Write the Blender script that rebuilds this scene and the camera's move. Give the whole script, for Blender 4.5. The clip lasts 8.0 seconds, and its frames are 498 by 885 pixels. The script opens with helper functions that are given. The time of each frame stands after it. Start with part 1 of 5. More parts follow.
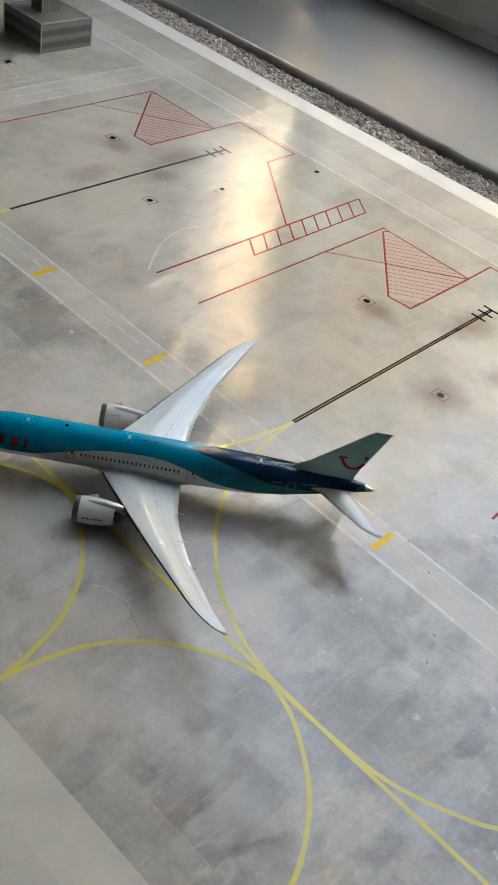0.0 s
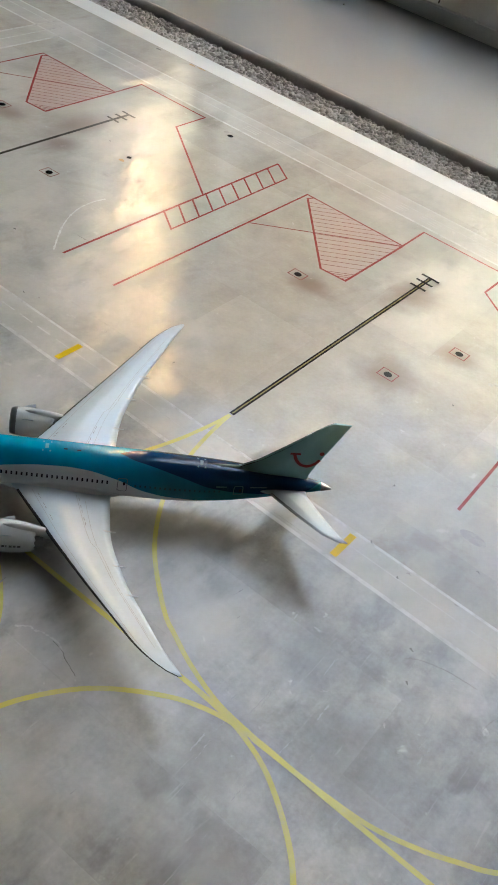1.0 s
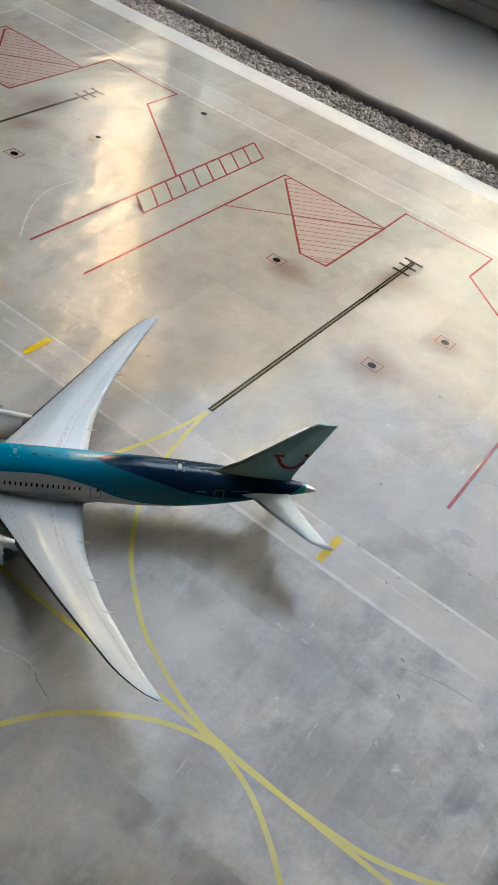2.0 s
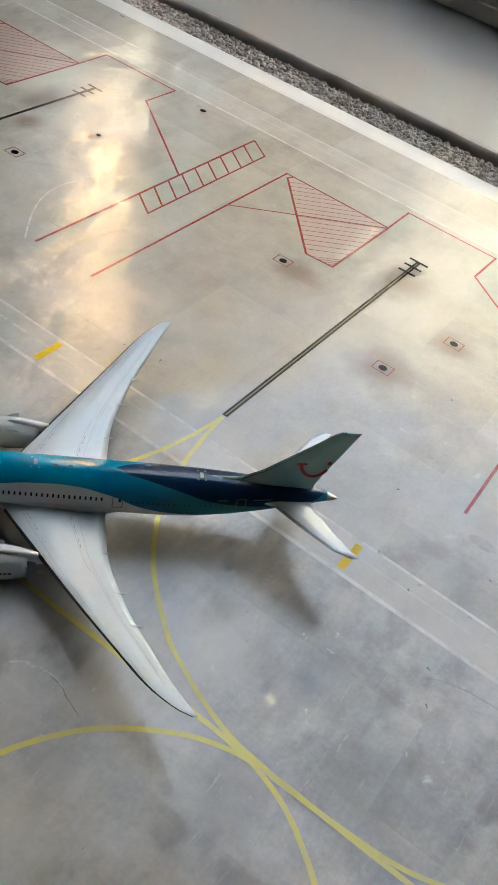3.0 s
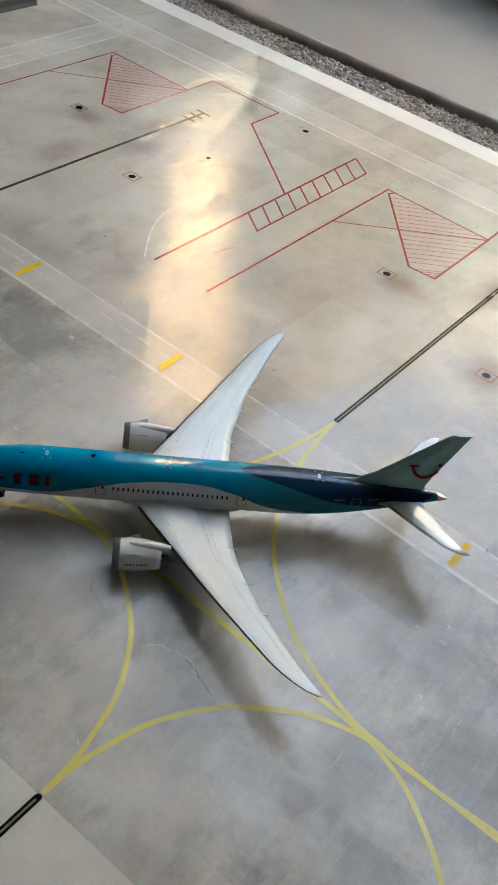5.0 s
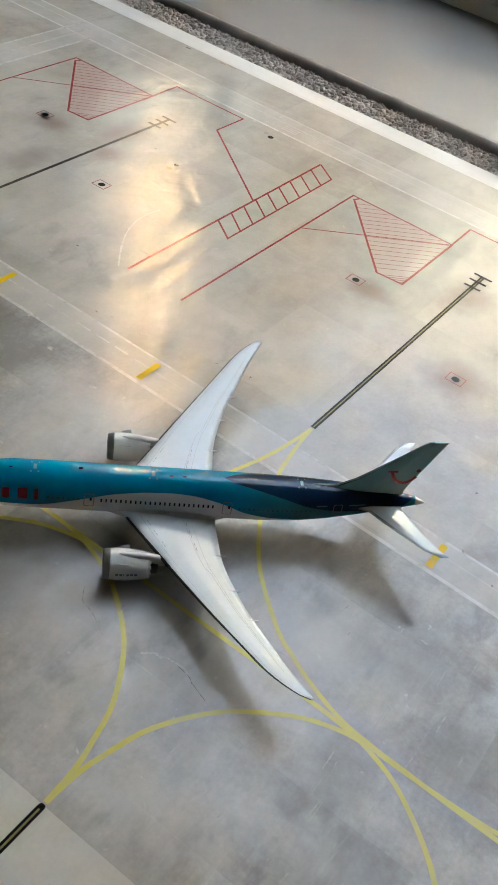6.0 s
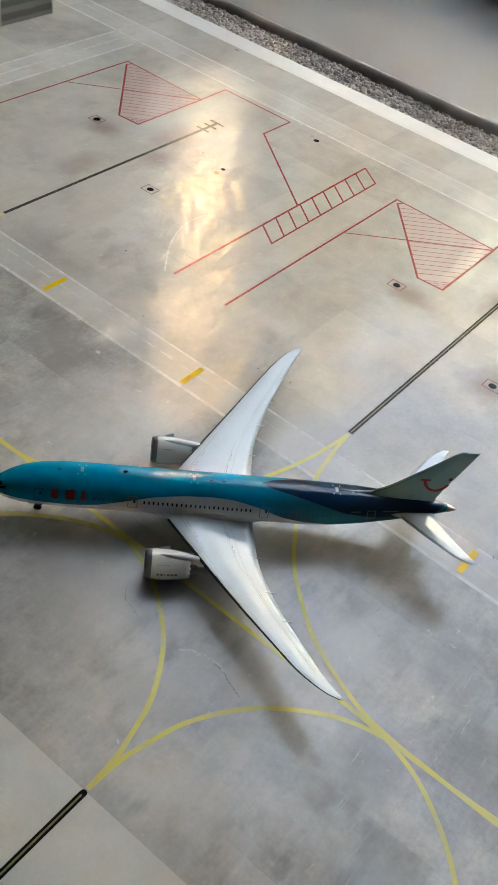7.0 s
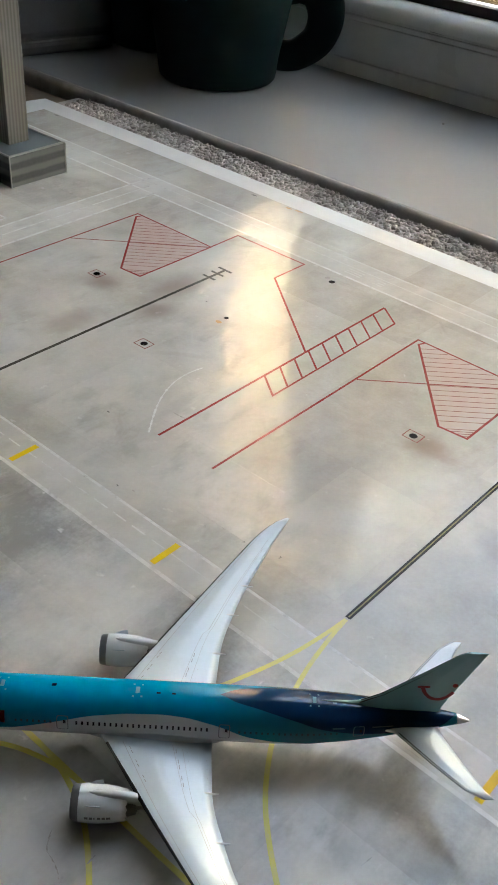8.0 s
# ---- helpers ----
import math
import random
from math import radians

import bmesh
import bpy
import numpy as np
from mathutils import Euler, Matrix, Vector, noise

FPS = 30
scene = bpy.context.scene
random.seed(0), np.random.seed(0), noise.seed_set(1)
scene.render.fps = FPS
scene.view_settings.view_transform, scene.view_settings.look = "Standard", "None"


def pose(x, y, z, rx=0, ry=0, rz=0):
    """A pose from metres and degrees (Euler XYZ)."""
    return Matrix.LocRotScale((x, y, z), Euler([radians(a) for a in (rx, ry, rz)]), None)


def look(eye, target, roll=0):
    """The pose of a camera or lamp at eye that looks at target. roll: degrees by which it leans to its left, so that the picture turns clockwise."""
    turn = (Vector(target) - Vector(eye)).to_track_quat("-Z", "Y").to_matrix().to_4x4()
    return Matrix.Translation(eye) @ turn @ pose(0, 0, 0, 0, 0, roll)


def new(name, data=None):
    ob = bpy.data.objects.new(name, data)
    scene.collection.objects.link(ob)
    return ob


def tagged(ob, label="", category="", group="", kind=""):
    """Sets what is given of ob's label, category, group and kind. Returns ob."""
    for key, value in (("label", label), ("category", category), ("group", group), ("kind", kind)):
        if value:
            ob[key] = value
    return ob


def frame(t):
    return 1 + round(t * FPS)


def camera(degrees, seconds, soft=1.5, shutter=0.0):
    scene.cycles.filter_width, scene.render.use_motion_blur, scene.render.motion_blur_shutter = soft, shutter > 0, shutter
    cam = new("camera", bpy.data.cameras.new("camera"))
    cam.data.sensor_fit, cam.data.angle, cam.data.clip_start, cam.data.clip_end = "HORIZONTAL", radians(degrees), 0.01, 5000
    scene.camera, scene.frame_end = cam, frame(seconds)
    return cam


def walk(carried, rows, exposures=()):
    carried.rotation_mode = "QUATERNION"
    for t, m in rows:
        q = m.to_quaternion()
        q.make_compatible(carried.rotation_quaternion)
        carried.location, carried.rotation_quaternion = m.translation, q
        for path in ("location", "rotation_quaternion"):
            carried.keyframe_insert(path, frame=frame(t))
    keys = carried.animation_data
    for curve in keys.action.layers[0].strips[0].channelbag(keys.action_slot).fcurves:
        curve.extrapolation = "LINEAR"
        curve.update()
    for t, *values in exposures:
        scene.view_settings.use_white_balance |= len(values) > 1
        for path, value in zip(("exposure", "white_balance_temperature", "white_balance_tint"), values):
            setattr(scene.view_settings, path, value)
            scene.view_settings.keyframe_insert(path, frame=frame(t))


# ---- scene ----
MM = 0.001
ROWS = [
    (0.0, 0.15974, -0.25104, 0.23973, 48.514, -10.009, 44.196),
    (0.5, 0.14103, -0.23856, 0.21958, 49.429, -10.756, 39.780),
    (1.0, 0.13126, -0.22745, 0.21510, 48.348, -11.077, 37.771),
    (1.5, 0.12562, -0.22090, 0.21406, 47.625, -11.471, 36.359),
    (2.8, 0.11088, -0.20878, 0.20551, 46.646, -11.647, 35.959),
    (3.0, 0.10656, -0.21804, 0.20968, 46.824, -12.309, 34.850),
    (3.2, 0.09894, -0.23073, 0.20958, 47.292, -11.572, 35.201),
    (3.3, 0.09632, -0.23806, 0.21124, 47.527, -11.280, 35.528),
    (3.5, 0.09195, -0.24688, 0.21010, 48.087, -11.146, 35.921),
    (4.0, 0.09996, -0.24977, 0.21329, 48.328, -10.006, 37.386),
    (4.5, 0.10282, -0.24407, 0.21368, 47.913, -9.341, 38.109),
    (5.0, 0.10649, -0.23761, 0.21861, 46.887, -8.764, 38.601),
    (5.2, 0.10925, -0.23423, 0.21557, 47.220, -8.731, 38.326),
    (6.3, 0.09674, -0.25061, 0.22740, 46.978, -10.318, 35.399),
    (6.5, 0.09666, -0.25238, 0.22488, 47.394, -9.932, 36.026),
    (7.0, 0.10195, -0.24826, 0.23831, 45.677, -8.709, 38.545),
    (7.2, 0.11576, -0.23861, 0.25606, 46.088, -5.972, 39.976),
    (7.3, 0.11867, -0.23627, 0.26071, 47.082, -5.158, 39.937),
    (7.5, 0.11888, -0.23171, 0.27718, 47.422, -4.566, 40.354),
    (7.6, 0.11864, -0.22828, 0.28315, 48.564, -3.889, 40.794),
    (7.7, 0.11621, -0.22497, 0.28260, 50.017, -3.244, 41.316),
    (7.8, 0.11598, -0.21659, 0.26603, 52.086, -3.077, 41.876),
    (7.9, 0.11299, -0.20278, 0.23793, 53.298, -3.334, 41.558),
    (8.0, 0.10416, -0.18533, 0.22086, 53.509, -3.562, 41.550),
]
cam = camera(29.526, 8.0, soft=1.7)
walk(cam, [(t, pose(x, y, z, rx, ry, rz)) for t, x, y, z, rx, ry, rz in ROWS],
     exposures=[(0.0, 6.87, 6650, -6), (1.5, 6.75, 6650, -6), (3.0, 6.72, 6650, -6), (4.0, 6.80, 6650, -6), (7.0, 6.81, 6650, -6), (8.0, 6.87, 6500, -6)])

# ---- daylight: the sun stands behind the house and lights what lies outside the window ----
world = bpy.data.worlds.new("sky")
scene.world = world
world.use_nodes = True
wn = world.node_tree
sky = wn.nodes.new("ShaderNodeTexSky")
sky.sky_type = 'NISHITA'
sky.sun_disc = False
sky.sun_elevation = radians(35)
sky.sun_rotation = radians(200)
sky.air_density, sky.dust_density, sky.ozone_density = 0.2, 7.5, 0.35
wn.links.new(sky.outputs[0], wn.nodes["Background"].inputs[0])
wn.nodes["Background"].inputs[1].default_value = 0.13
sun_data = bpy.data.lights.new("sun", 'SUN')
sun_data.energy, sun_data.angle, sun_data.color = 2.0, radians(0.5), (1.0, 0.88, 0.70)
sun = new("sun", sun_data)
sun.matrix_world = look((0, 0, 0), (0.26, 0.78, -0.57))


# ---- materials ----
def tree(name):
    m = bpy.data.materials.new(name)
    m.use_nodes = True
    return m, m.node_tree, m.node_tree.nodes["Principled BSDF"]


def node(nt, kind, **kw):
    n = nt.nodes.new("ShaderNode" + kind)
    for k, v in kw.items():
        if k == "op":
            n.operation = v
        elif k == "blend":
            n.blend_type = v
        elif k == "dtype":
            n.data_type = v
    return n


def feed(nt, sock, value):
    if isinstance(value, bpy.types.NodeSocket):
        nt.links.new(value, sock)
    elif isinstance(value, (tuple, list)) and len(value) == 3 and sock.type == 'RGBA':
        sock.default_value = (*value, 1.0)
    else:
        sock.default_value = value


def math_(nt, op, a, b=0.0, clamp=False):
    n = node(nt, "Math", op=op)
    n.use_clamp = clamp
    feed(nt, n.inputs[0], a)
    feed(nt, n.inputs[1], b)
    return n.outputs[0]


def mix_(nt, fac, a, b, blend='MIX'):
    n = node(nt, "Mix", dtype='RGBA', blend=blend)
    feed(nt, n.inputs[0], fac)
    feed(nt, n.inputs[6], a)
    feed(nt, n.inputs[7], b)
    return n.outputs[2]


def noise_(nt, vec, scale, detail=3.0, rough=0.55, dist=0.0):
    n = node(nt, "TexNoise")
    if vec is not None:
        feed(nt, n.inputs["Vector"], vec)
    feed(nt, n.inputs["Scale"], scale)
    feed(nt, n.inputs["Detail"], detail)
    feed(nt, n.inputs["Roughness"], rough)
    feed(nt, n.inputs["Distortion"], dist)
    return n.outputs[0]


def ramp_(nt, fac, lo, hi):
    n = node(nt, "MapRange")
    n.interpolation_type = 'SMOOTHSTEP'
    feed(nt, n.inputs[0], fac)
    n.inputs[1].default_value, n.inputs[2].default_value = lo, hi
    return n.outputs[0]


def coords(nt, scale=(1, 1, 1), turn=0.0):
    tc = node(nt, "TexCoord")
    mp = node(nt, "Mapping")
    nt.links.new(tc.outputs["Object"], mp.inputs[0])
    mp.inputs["Scale"].default_value = scale
    mp.inputs["Rotation"].default_value = (0, 0, turn)
    return mp.outputs[0]


def bump_(nt, bsdf, height, strength, distance):
    b = node(nt, "Bump")
    b.inputs["Strength"].default_value = strength
    b.inputs["Distance"].default_value = distance
    feed(nt, b.inputs["Height"], height)
    nt.links.new(b.outputs[0], bsdf.inputs["Normal"])


def plain(name, color, rough=0.5, metal=0.0, vary=0.12, scale=60.0, bump=0.0, coat=0.0, fine=900.0, gloss_vary=0.25):
    """A surface with a grain at two scales."""
    m, nt, p = tree(name)
    v = coords(nt)
    a, b = noise_(nt, v, scale), noise_(nt, v, fine, 2.0)
    k = math_(nt, 'ADD', math_(nt, 'MULTIPLY', a, 0.7), math_(nt, 'MULTIPLY', b, 0.3))
    dark = tuple(c * (1 - vary) for c in color)
    light = tuple(min(1, c * (1 + vary)) for c in color)
    feed(nt, p.inputs["Base Color"], mix_(nt, ramp_(nt, k, 0.3, 0.7), dark, light))
    feed(nt, p.inputs["Roughness"], math_(nt, 'ADD', math_(nt, 'MULTIPLY', math_(nt, 'SUBTRACT', a, 0.5), gloss_vary), rough, True))
    p.inputs["Metallic"].default_value = metal
    p.inputs["Coat Weight"].default_value = coat
    p.inputs["Coat Roughness"].default_value = 0.12
    if bump:
        bump_(nt, p, k, bump, 0.001)
    return m


MAT_ROUGH = 0.15
# puckers in the sheet: centre x, y, reach and height in millimetres
PUCKERS = ((-16, 0, 34, 0.9), (-131, 50, 22, 0.28), (-165, 112, 30, 0.3), (-186, 140, 24, -0.25), (-96, 70, 30, 0.2),
           (-88, 6, 26, -0.2), (60, 60, 44, 0.12), (100, -20, 40, 0.3), (-60, 60, 24, -0.2))


def mat_gloss(nt, p, extra=None):
    """The vinyl's gloss with waves and puckers in the sheet; heights in millimetres."""
    v = coords(nt)
    smear = noise_(nt, v, 14.0, 4.0)
    feed(nt, p.inputs["Roughness"], math_(nt, 'ADD', math_(nt, 'MULTIPLY', smear, 0.16), MAT_ROUGH - 0.06))
    wave = math_(nt, 'ADD', math_(nt, 'MULTIPLY', noise_(nt, coords(nt, (1.0, 0.45, 1.0)), 55.0, 3.0, 0.5, 0.6), 0.7),
                 math_(nt, 'MULTIPLY', noise_(nt, coords(nt, (1.0, 0.7, 1.0), 0.3), 22.0, 2.0, 0.5, 0.8), 1.35))
    ripple = math_(nt, 'MULTIPLY', noise_(nt, coords(nt, (1.0, 0.6, 1.0), -0.2), 120.0, 2.0, 0.5, 0.5), 0.22)
    wave = math_(nt, 'ADD', wave, ripple)
    small = noise_(nt, coords(nt, (1.0, 0.25, 1.0)), 420.0, 3.0)
    h = math_(nt, 'ADD', wave, math_(nt, 'MULTIPLY', small, 0.045))
    for cx, cy, reach, high in PUCKERS:
        off = node(nt, "VectorMath", op='DISTANCE')
        feed(nt, off.inputs[0], v)
        off.inputs[1].default_value = (cx * MM, cy * MM, 0)
        d = math_(nt, 'MULTIPLY', off.outputs["Value"], 1000.0 / reach)
        d = math_(nt, 'ADD', d, math_(nt, 'MULTIPLY', math_(nt, 'SUBTRACT', noise_(nt, v, 26.0, 2.0), 0.5), 1.3))
        h = math_(nt, 'ADD', h, math_(nt, 'MULTIPLY', math_(nt, 'SUBTRACT', 1.0, ramp_(nt, d, 0.1, 1.0)), high))
    if extra is not None:
        h = math_(nt, 'ADD', h, math_(nt, 'MULTIPLY', extra, 0.55))
    bump_(nt, p, h, 1.0, 0.001)
    p.inputs["Specular IOR Level"].default_value = 0.26


def concrete(name, light, dark, stain, slab_amount, streak_amount, stain_amount, spots=(), grit=0.4, tint=(1.04, 1.02, 0.985), spot_amount=0.75, worn=()):
    """Printed concrete: slabs, blotches, drag marks and dark stains."""
    m, nt, p = tree(name)
    v = coords(nt)
    big, mid, fine = noise_(nt, v, 11.0, 4.0, 0.6, 0.4), noise_(nt, v, 48.0, 5.0, 0.66, 0.3), noise_(nt, v, 700.0, 3.0)
    # slabs of uneven tone
    n = node(nt, "VectorMath", op='MULTIPLY')
    feed(nt, n.inputs[0], v)
    n.inputs[1].default_value = (1 / 0.0385, 1 / 0.0307, 0)
    shift = node(nt, "VectorMath", op='ADD')
    nt.links.new(n.outputs[0], shift.inputs[0])
    shift.inputs[1].default_value = (0.2, 0.889, 0)
    fl = node(nt, "VectorMath", op='FLOOR')
    nt.links.new(shift.outputs[0], fl.inputs[0])
    wn_ = node(nt, "TexWhiteNoise")
    nt.links.new(fl.outputs[0], wn_.inputs["Vector"])
    slab = math_(nt, 'MULTIPLY', math_(nt, 'SUBTRACT', wn_.outputs["Value"], 0.5), slab_amount)
    streak = noise_(nt, coords(nt, (9.0, 0.8, 1.0), radians(-4)), 46.0, 4.0, 0.6)
    tone = math_(nt, 'ADD', math_(nt, 'MULTIPLY', big, 0.55), math_(nt, 'MULTIPLY', mid, 0.45))
    tone = math_(nt, 'ADD', ramp_(nt, tone, 0.3, 0.7), slab)
    tone = math_(nt, 'ADD', tone, math_(nt, 'MULTIPLY', math_(nt, 'SUBTRACT', streak, 0.5), streak_amount))
    tone = math_(nt, 'ADD', tone, math_(nt, 'MULTIPLY', math_(nt, 'SUBTRACT', noise_(nt, v, 210.0, 4.0, 0.7, 0.3), 0.5), 0.9 * grit))
    tone = math_(nt, 'ADD', tone, math_(nt, 'MULTIPLY', math_(nt, 'SUBTRACT', fine, 0.5), 0.55), True)
    col = mix_(nt, tone, dark, light)
    blot = ramp_(nt, noise_(nt, v, 19.0, 5.0, 0.66, 0.9), 0.58, 0.74)
    col = mix_(nt, math_(nt, 'MULTIPLY', blot, stain_amount), col, stain)
    # printed dirt round the pits, and dark and pale patches: centre x, y and reach in millimetres
    for places, amount, shade in ((worn, 0.5, (0.58, 0.575, 0.56)), (spots, spot_amount, stain)):
        if not places:
            continue
        ragged = math_(nt, 'ADD', math_(nt, 'MULTIPLY', noise_(nt, v, 75.0, 4.0, 0.65), 0.9), 0.45)
        spot_mask = 0.0
        for sx, sy, reach, stretch in places:
            off = node(nt, "VectorMath", op='SUBTRACT')
            feed(nt, off.inputs[0], v)
            off.inputs[1].default_value = (sx * MM, sy * MM, 0)
            sc = node(nt, "VectorMath", op='MULTIPLY')
            nt.links.new(off.outputs[0], sc.inputs[0])
            sc.inputs[1].default_value = (1000 / reach, 1000 / (reach * stretch), 0)
            ln = node(nt, "VectorMath", op='LENGTH')
            nt.links.new(sc.outputs[0], ln.inputs[0])
            near = math_(nt, 'SUBTRACT', 1.0, ramp_(nt, math_(nt, 'MULTIPLY', ln.outputs["Value"], ragged), 0.1, 1.0))
            spot_mask = math_(nt, 'MAXIMUM', spot_mask, near)
        col = mix_(nt, math_(nt, 'MULTIPLY', spot_mask, amount), col, shade)
    pale = ramp_(nt, noise_(nt, coords(nt, (5.0, 0.6, 1.0), radians(-12)), 60.0, 5.0, 0.7, 0.5), 0.62, 0.72)
    col = mix_(nt, math_(nt, 'MULTIPLY', pale, 0.3 * min(1.0, streak_amount * 1.6)), col, (0.66, 0.65, 0.62))
    cloud = ramp_(nt, noise_(nt, v, 8.0, 4.0, 0.6, 0.8), 0.45, 0.72)
    col = mix_(nt, math_(nt, 'MULTIPLY', cloud, 0.55), col, tuple(min(1.0, c * 1.18 + d) for c, d in zip(light, (0.0, 0.005, 0.025))))
    # dark mottling, then pale scrapes and flecks on top
    mott = ramp_(nt, noise_(nt, coords(nt, (1.3, 0.7, 1.0), radians(-6)), 70.0, 4.0, 0.62, 0.2), 0.46, 0.70)
    where = ramp_(nt, noise_(nt, v, 17.0, 3.0, 0.6, 0.5), 0.42, 0.68)
    mott = math_(nt, 'MULTIPLY', mott, math_(nt, 'ADD', math_(nt, 'MULTIPLY', where, 0.8), 0.1))
    col = mix_(nt, math_(nt, 'MULTIPLY', mott, grit), col, tuple(c * 0.66 for c in dark))
    scrape = ramp_(nt, noise_(nt, coords(nt, (7.0, 0.5, 1.0), radians(-9)), 90.0, 5.0, 0.65, 0.3), 0.60, 0.72)
    col = mix_(nt, math_(nt, 'MULTIPLY', math_(nt, 'MULTIPLY', scrape, where), grit * 0.45), col, (0.6, 0.6, 0.585))
    fleck = ramp_(nt, noise_(nt, v, 150.0, 3.0, 0.6, 0.3), 0.66, 0.76)
    col = mix_(nt, math_(nt, 'MULTIPLY', fleck, grit * 0.8), col, (0.68, 0.675, 0.66))
    feed(nt, p.inputs["Base Color"], mix_(nt, 1.0, col, tint, 'MULTIPLY'))
    rough_ = math_(nt, 'MULTIPLY', noise_(nt, coords(nt, (1.6, 0.5, 1.0), radians(-6)), 75.0, 3.0, 0.55, 0.3), 0.5 * min(1.0, 0.15 + streak_amount * 1.2))
    edge = math_(nt, 'MULTIPLY', wn_.outputs["Value"], 0.22)
    ridge = ramp_(nt, noise_(nt, coords(nt, (3.2, 0.55, 1.0), radians(-5)), 75.0, 2.0, 0.5, 0.4), 0.45, 0.75)
    ridge = math_(nt, 'MULTIPLY', math_(nt, 'MULTIPLY', ridge, where), 0.34 * min(1.0, streak_amount * 2))
    edge = math_(nt, 'ADD', edge, ridge)
    mat_gloss(nt, p, math_(nt, 'ADD', rough_, edge))
    return m


def print_paint(name, color, worn, wear=0.35, spec=0.27):
    """Printed marking that fades into the concrete behind it."""
    m, nt, p = tree(name)
    v = coords(nt)
    k = ramp_(nt, noise_(nt, v, 180.0, 5.0, 0.7), 0.42, 0.7)
    k2 = ramp_(nt, noise_(nt, v, 22.0, 2.0), 0.35, 0.75)
    f = math_(nt, 'ADD', math_(nt, 'MULTIPLY', k, wear), math_(nt, 'MULTIPLY', k2, wear * 0.6), True)
    feed(nt, p.inputs["Base Color"], mix_(nt, f, color, worn))
    mat_gloss(nt, p)
    p.inputs["Specular IOR Level"].default_value = spec
    return m


PITS = ((25.8, 69.3, 17, 1.0), (38.8, 107.7, 14, 1.0), (-33, 97, 14, 0.8), (-226, 97, 15, 0.8), (2, 132, 16, 1.4), (-196, 120, 14, 2.6),
        (-205, 60, 12, 1.6), (-185, 95, 12, 1.4), (-30, 158, 13, 0.8))
# Dark patches on the right of the taxiway.
DARK_AREAS = ((80, -64, 24, 0.9), (108, -84, 26, 1.0), (78, -112, 16, 1.3), (96, -132, 22, 0.8), (64, -52, 14, 0.7))
# Pale patches put light missing on the taxiway's left into its colour.
PALE_AREAS = ((15, -128, 42, 1.0), (-18, -108, 36, 1.0), (48, -150, 30, 0.8), (-60, -60, 40, 1.2), (52, -76, 16, 0.8))
M_APRON = concrete("apron_print", (0.49, 0.48, 0.445), (0.36, 0.35, 0.32), (0.21, 0.155, 0.125), 0.4, 0.12, 0.4, PITS)
M_TAXI = concrete("taxiway_print", (0.505, 0.50, 0.49), (0.275, 0.27, 0.262), (0.185, 0.175, 0.165), 0.34, 0.45, 0.5, DARK_AREAS, 0.8, (1.07, 1.065, 1.03), 0.5, PALE_AREAS)
M_LOWER = concrete("lower_apron_print", (0.62, 0.625, 0.605), (0.51, 0.515, 0.495), (0.28, 0.27, 0.25), 0.3, 0.2, 0.3)
M_BAND = concrete("lane_print", (0.53, 0.53, 0.505), (0.42, 0.415, 0.395), (0.36, 0.34, 0.31), 0.3, 0.1, 0.15)
M_BORDER = plain("mat_border", (0.64, 0.64, 0.615), 0.42, vary=0.05, scale=40)
M_WHITE_LINE = print_paint("white_line", (0.69, 0.69, 0.66), (0.50, 0.49, 0.465), 0.6)
M_WHITE_FAINT = print_paint("faint_white_line", (0.65, 0.645, 0.62), (0.45, 0.44, 0.41), 0.8)
M_WHITE_GHOST = print_paint("ghost_white_line", (0.565, 0.56, 0.53), (0.47, 0.46, 0.43), 0.8)
M_RED = print_paint("red_line", (0.25, 0.036, 0.034), (0.34, 0.14, 0.12), 0.4, 0.2)
M_RED_THIN = print_paint("thin_red_line", (0.22, 0.05, 0.045), (0.32, 0.15, 0.13), 0.4, 0.16)
M_HATCH = print_paint("hatch_line", (0.22, 0.075, 0.06), (0.36, 0.22, 0.19), 0.35)
M_HATCH_FILL = print_paint("hatch_tint", (0.49, 0.38, 0.34), (0.5, 0.44, 0.40), 0.5)
M_BLACK = print_paint("black_line", (0.006, 0.0055, 0.005), (0.03, 0.028, 0.025), 0.35, 0.06)
M_GREYSTAND = print_paint("grey_stand_line", (0.05, 0.046, 0.038), (0.10, 0.094, 0.078), 0.6, 0.2)
M_YELLOW = print_paint("yellow_line", (0.66, 0.61, 0.15), (0.56, 0.54, 0.30), 0.6)
M_YELLOW_CORE = print_paint("yellow_core", (0.27, 0.235, 0.09), (0.16, 0.14, 0.07), 0.6, 0.1)
M_YELLOW_BAR = print_paint("yellow_bar", (0.66, 0.46, 0.01), (0.62, 0.48, 0.06), 0.3, 0.12)
M_HOLE = print_paint("hatch_cover", (0.010, 0.009, 0.008), (0.03, 0.028, 0.026), 0.3, 0.05)
M_SMUDGE = print_paint("smudge", (0.34, 0.32, 0.295), (0.44, 0.42, 0.385), 1.0)
M_SCUFF = print_paint("scuff", (0.50, 0.495, 0.48), (0.36, 0.355, 0.34), 1.0)
M_STREAK = print_paint("worn_streak", (0.44, 0.435, 0.425), (0.33, 0.325, 0.315), 0.8)
M_CRACK = print_paint("crack", (0.17, 0.162, 0.15), (0.32, 0.31, 0.3), 0.6)
M_HAIR = plain("brown_hair", (0.33, 0.29, 0.26), 0.5, vary=0.2, scale=200)
M_ORANGE = print_paint("orange_patch", (0.47, 0.31, 0.15), (0.5, 0.44, 0.35), 0.7)

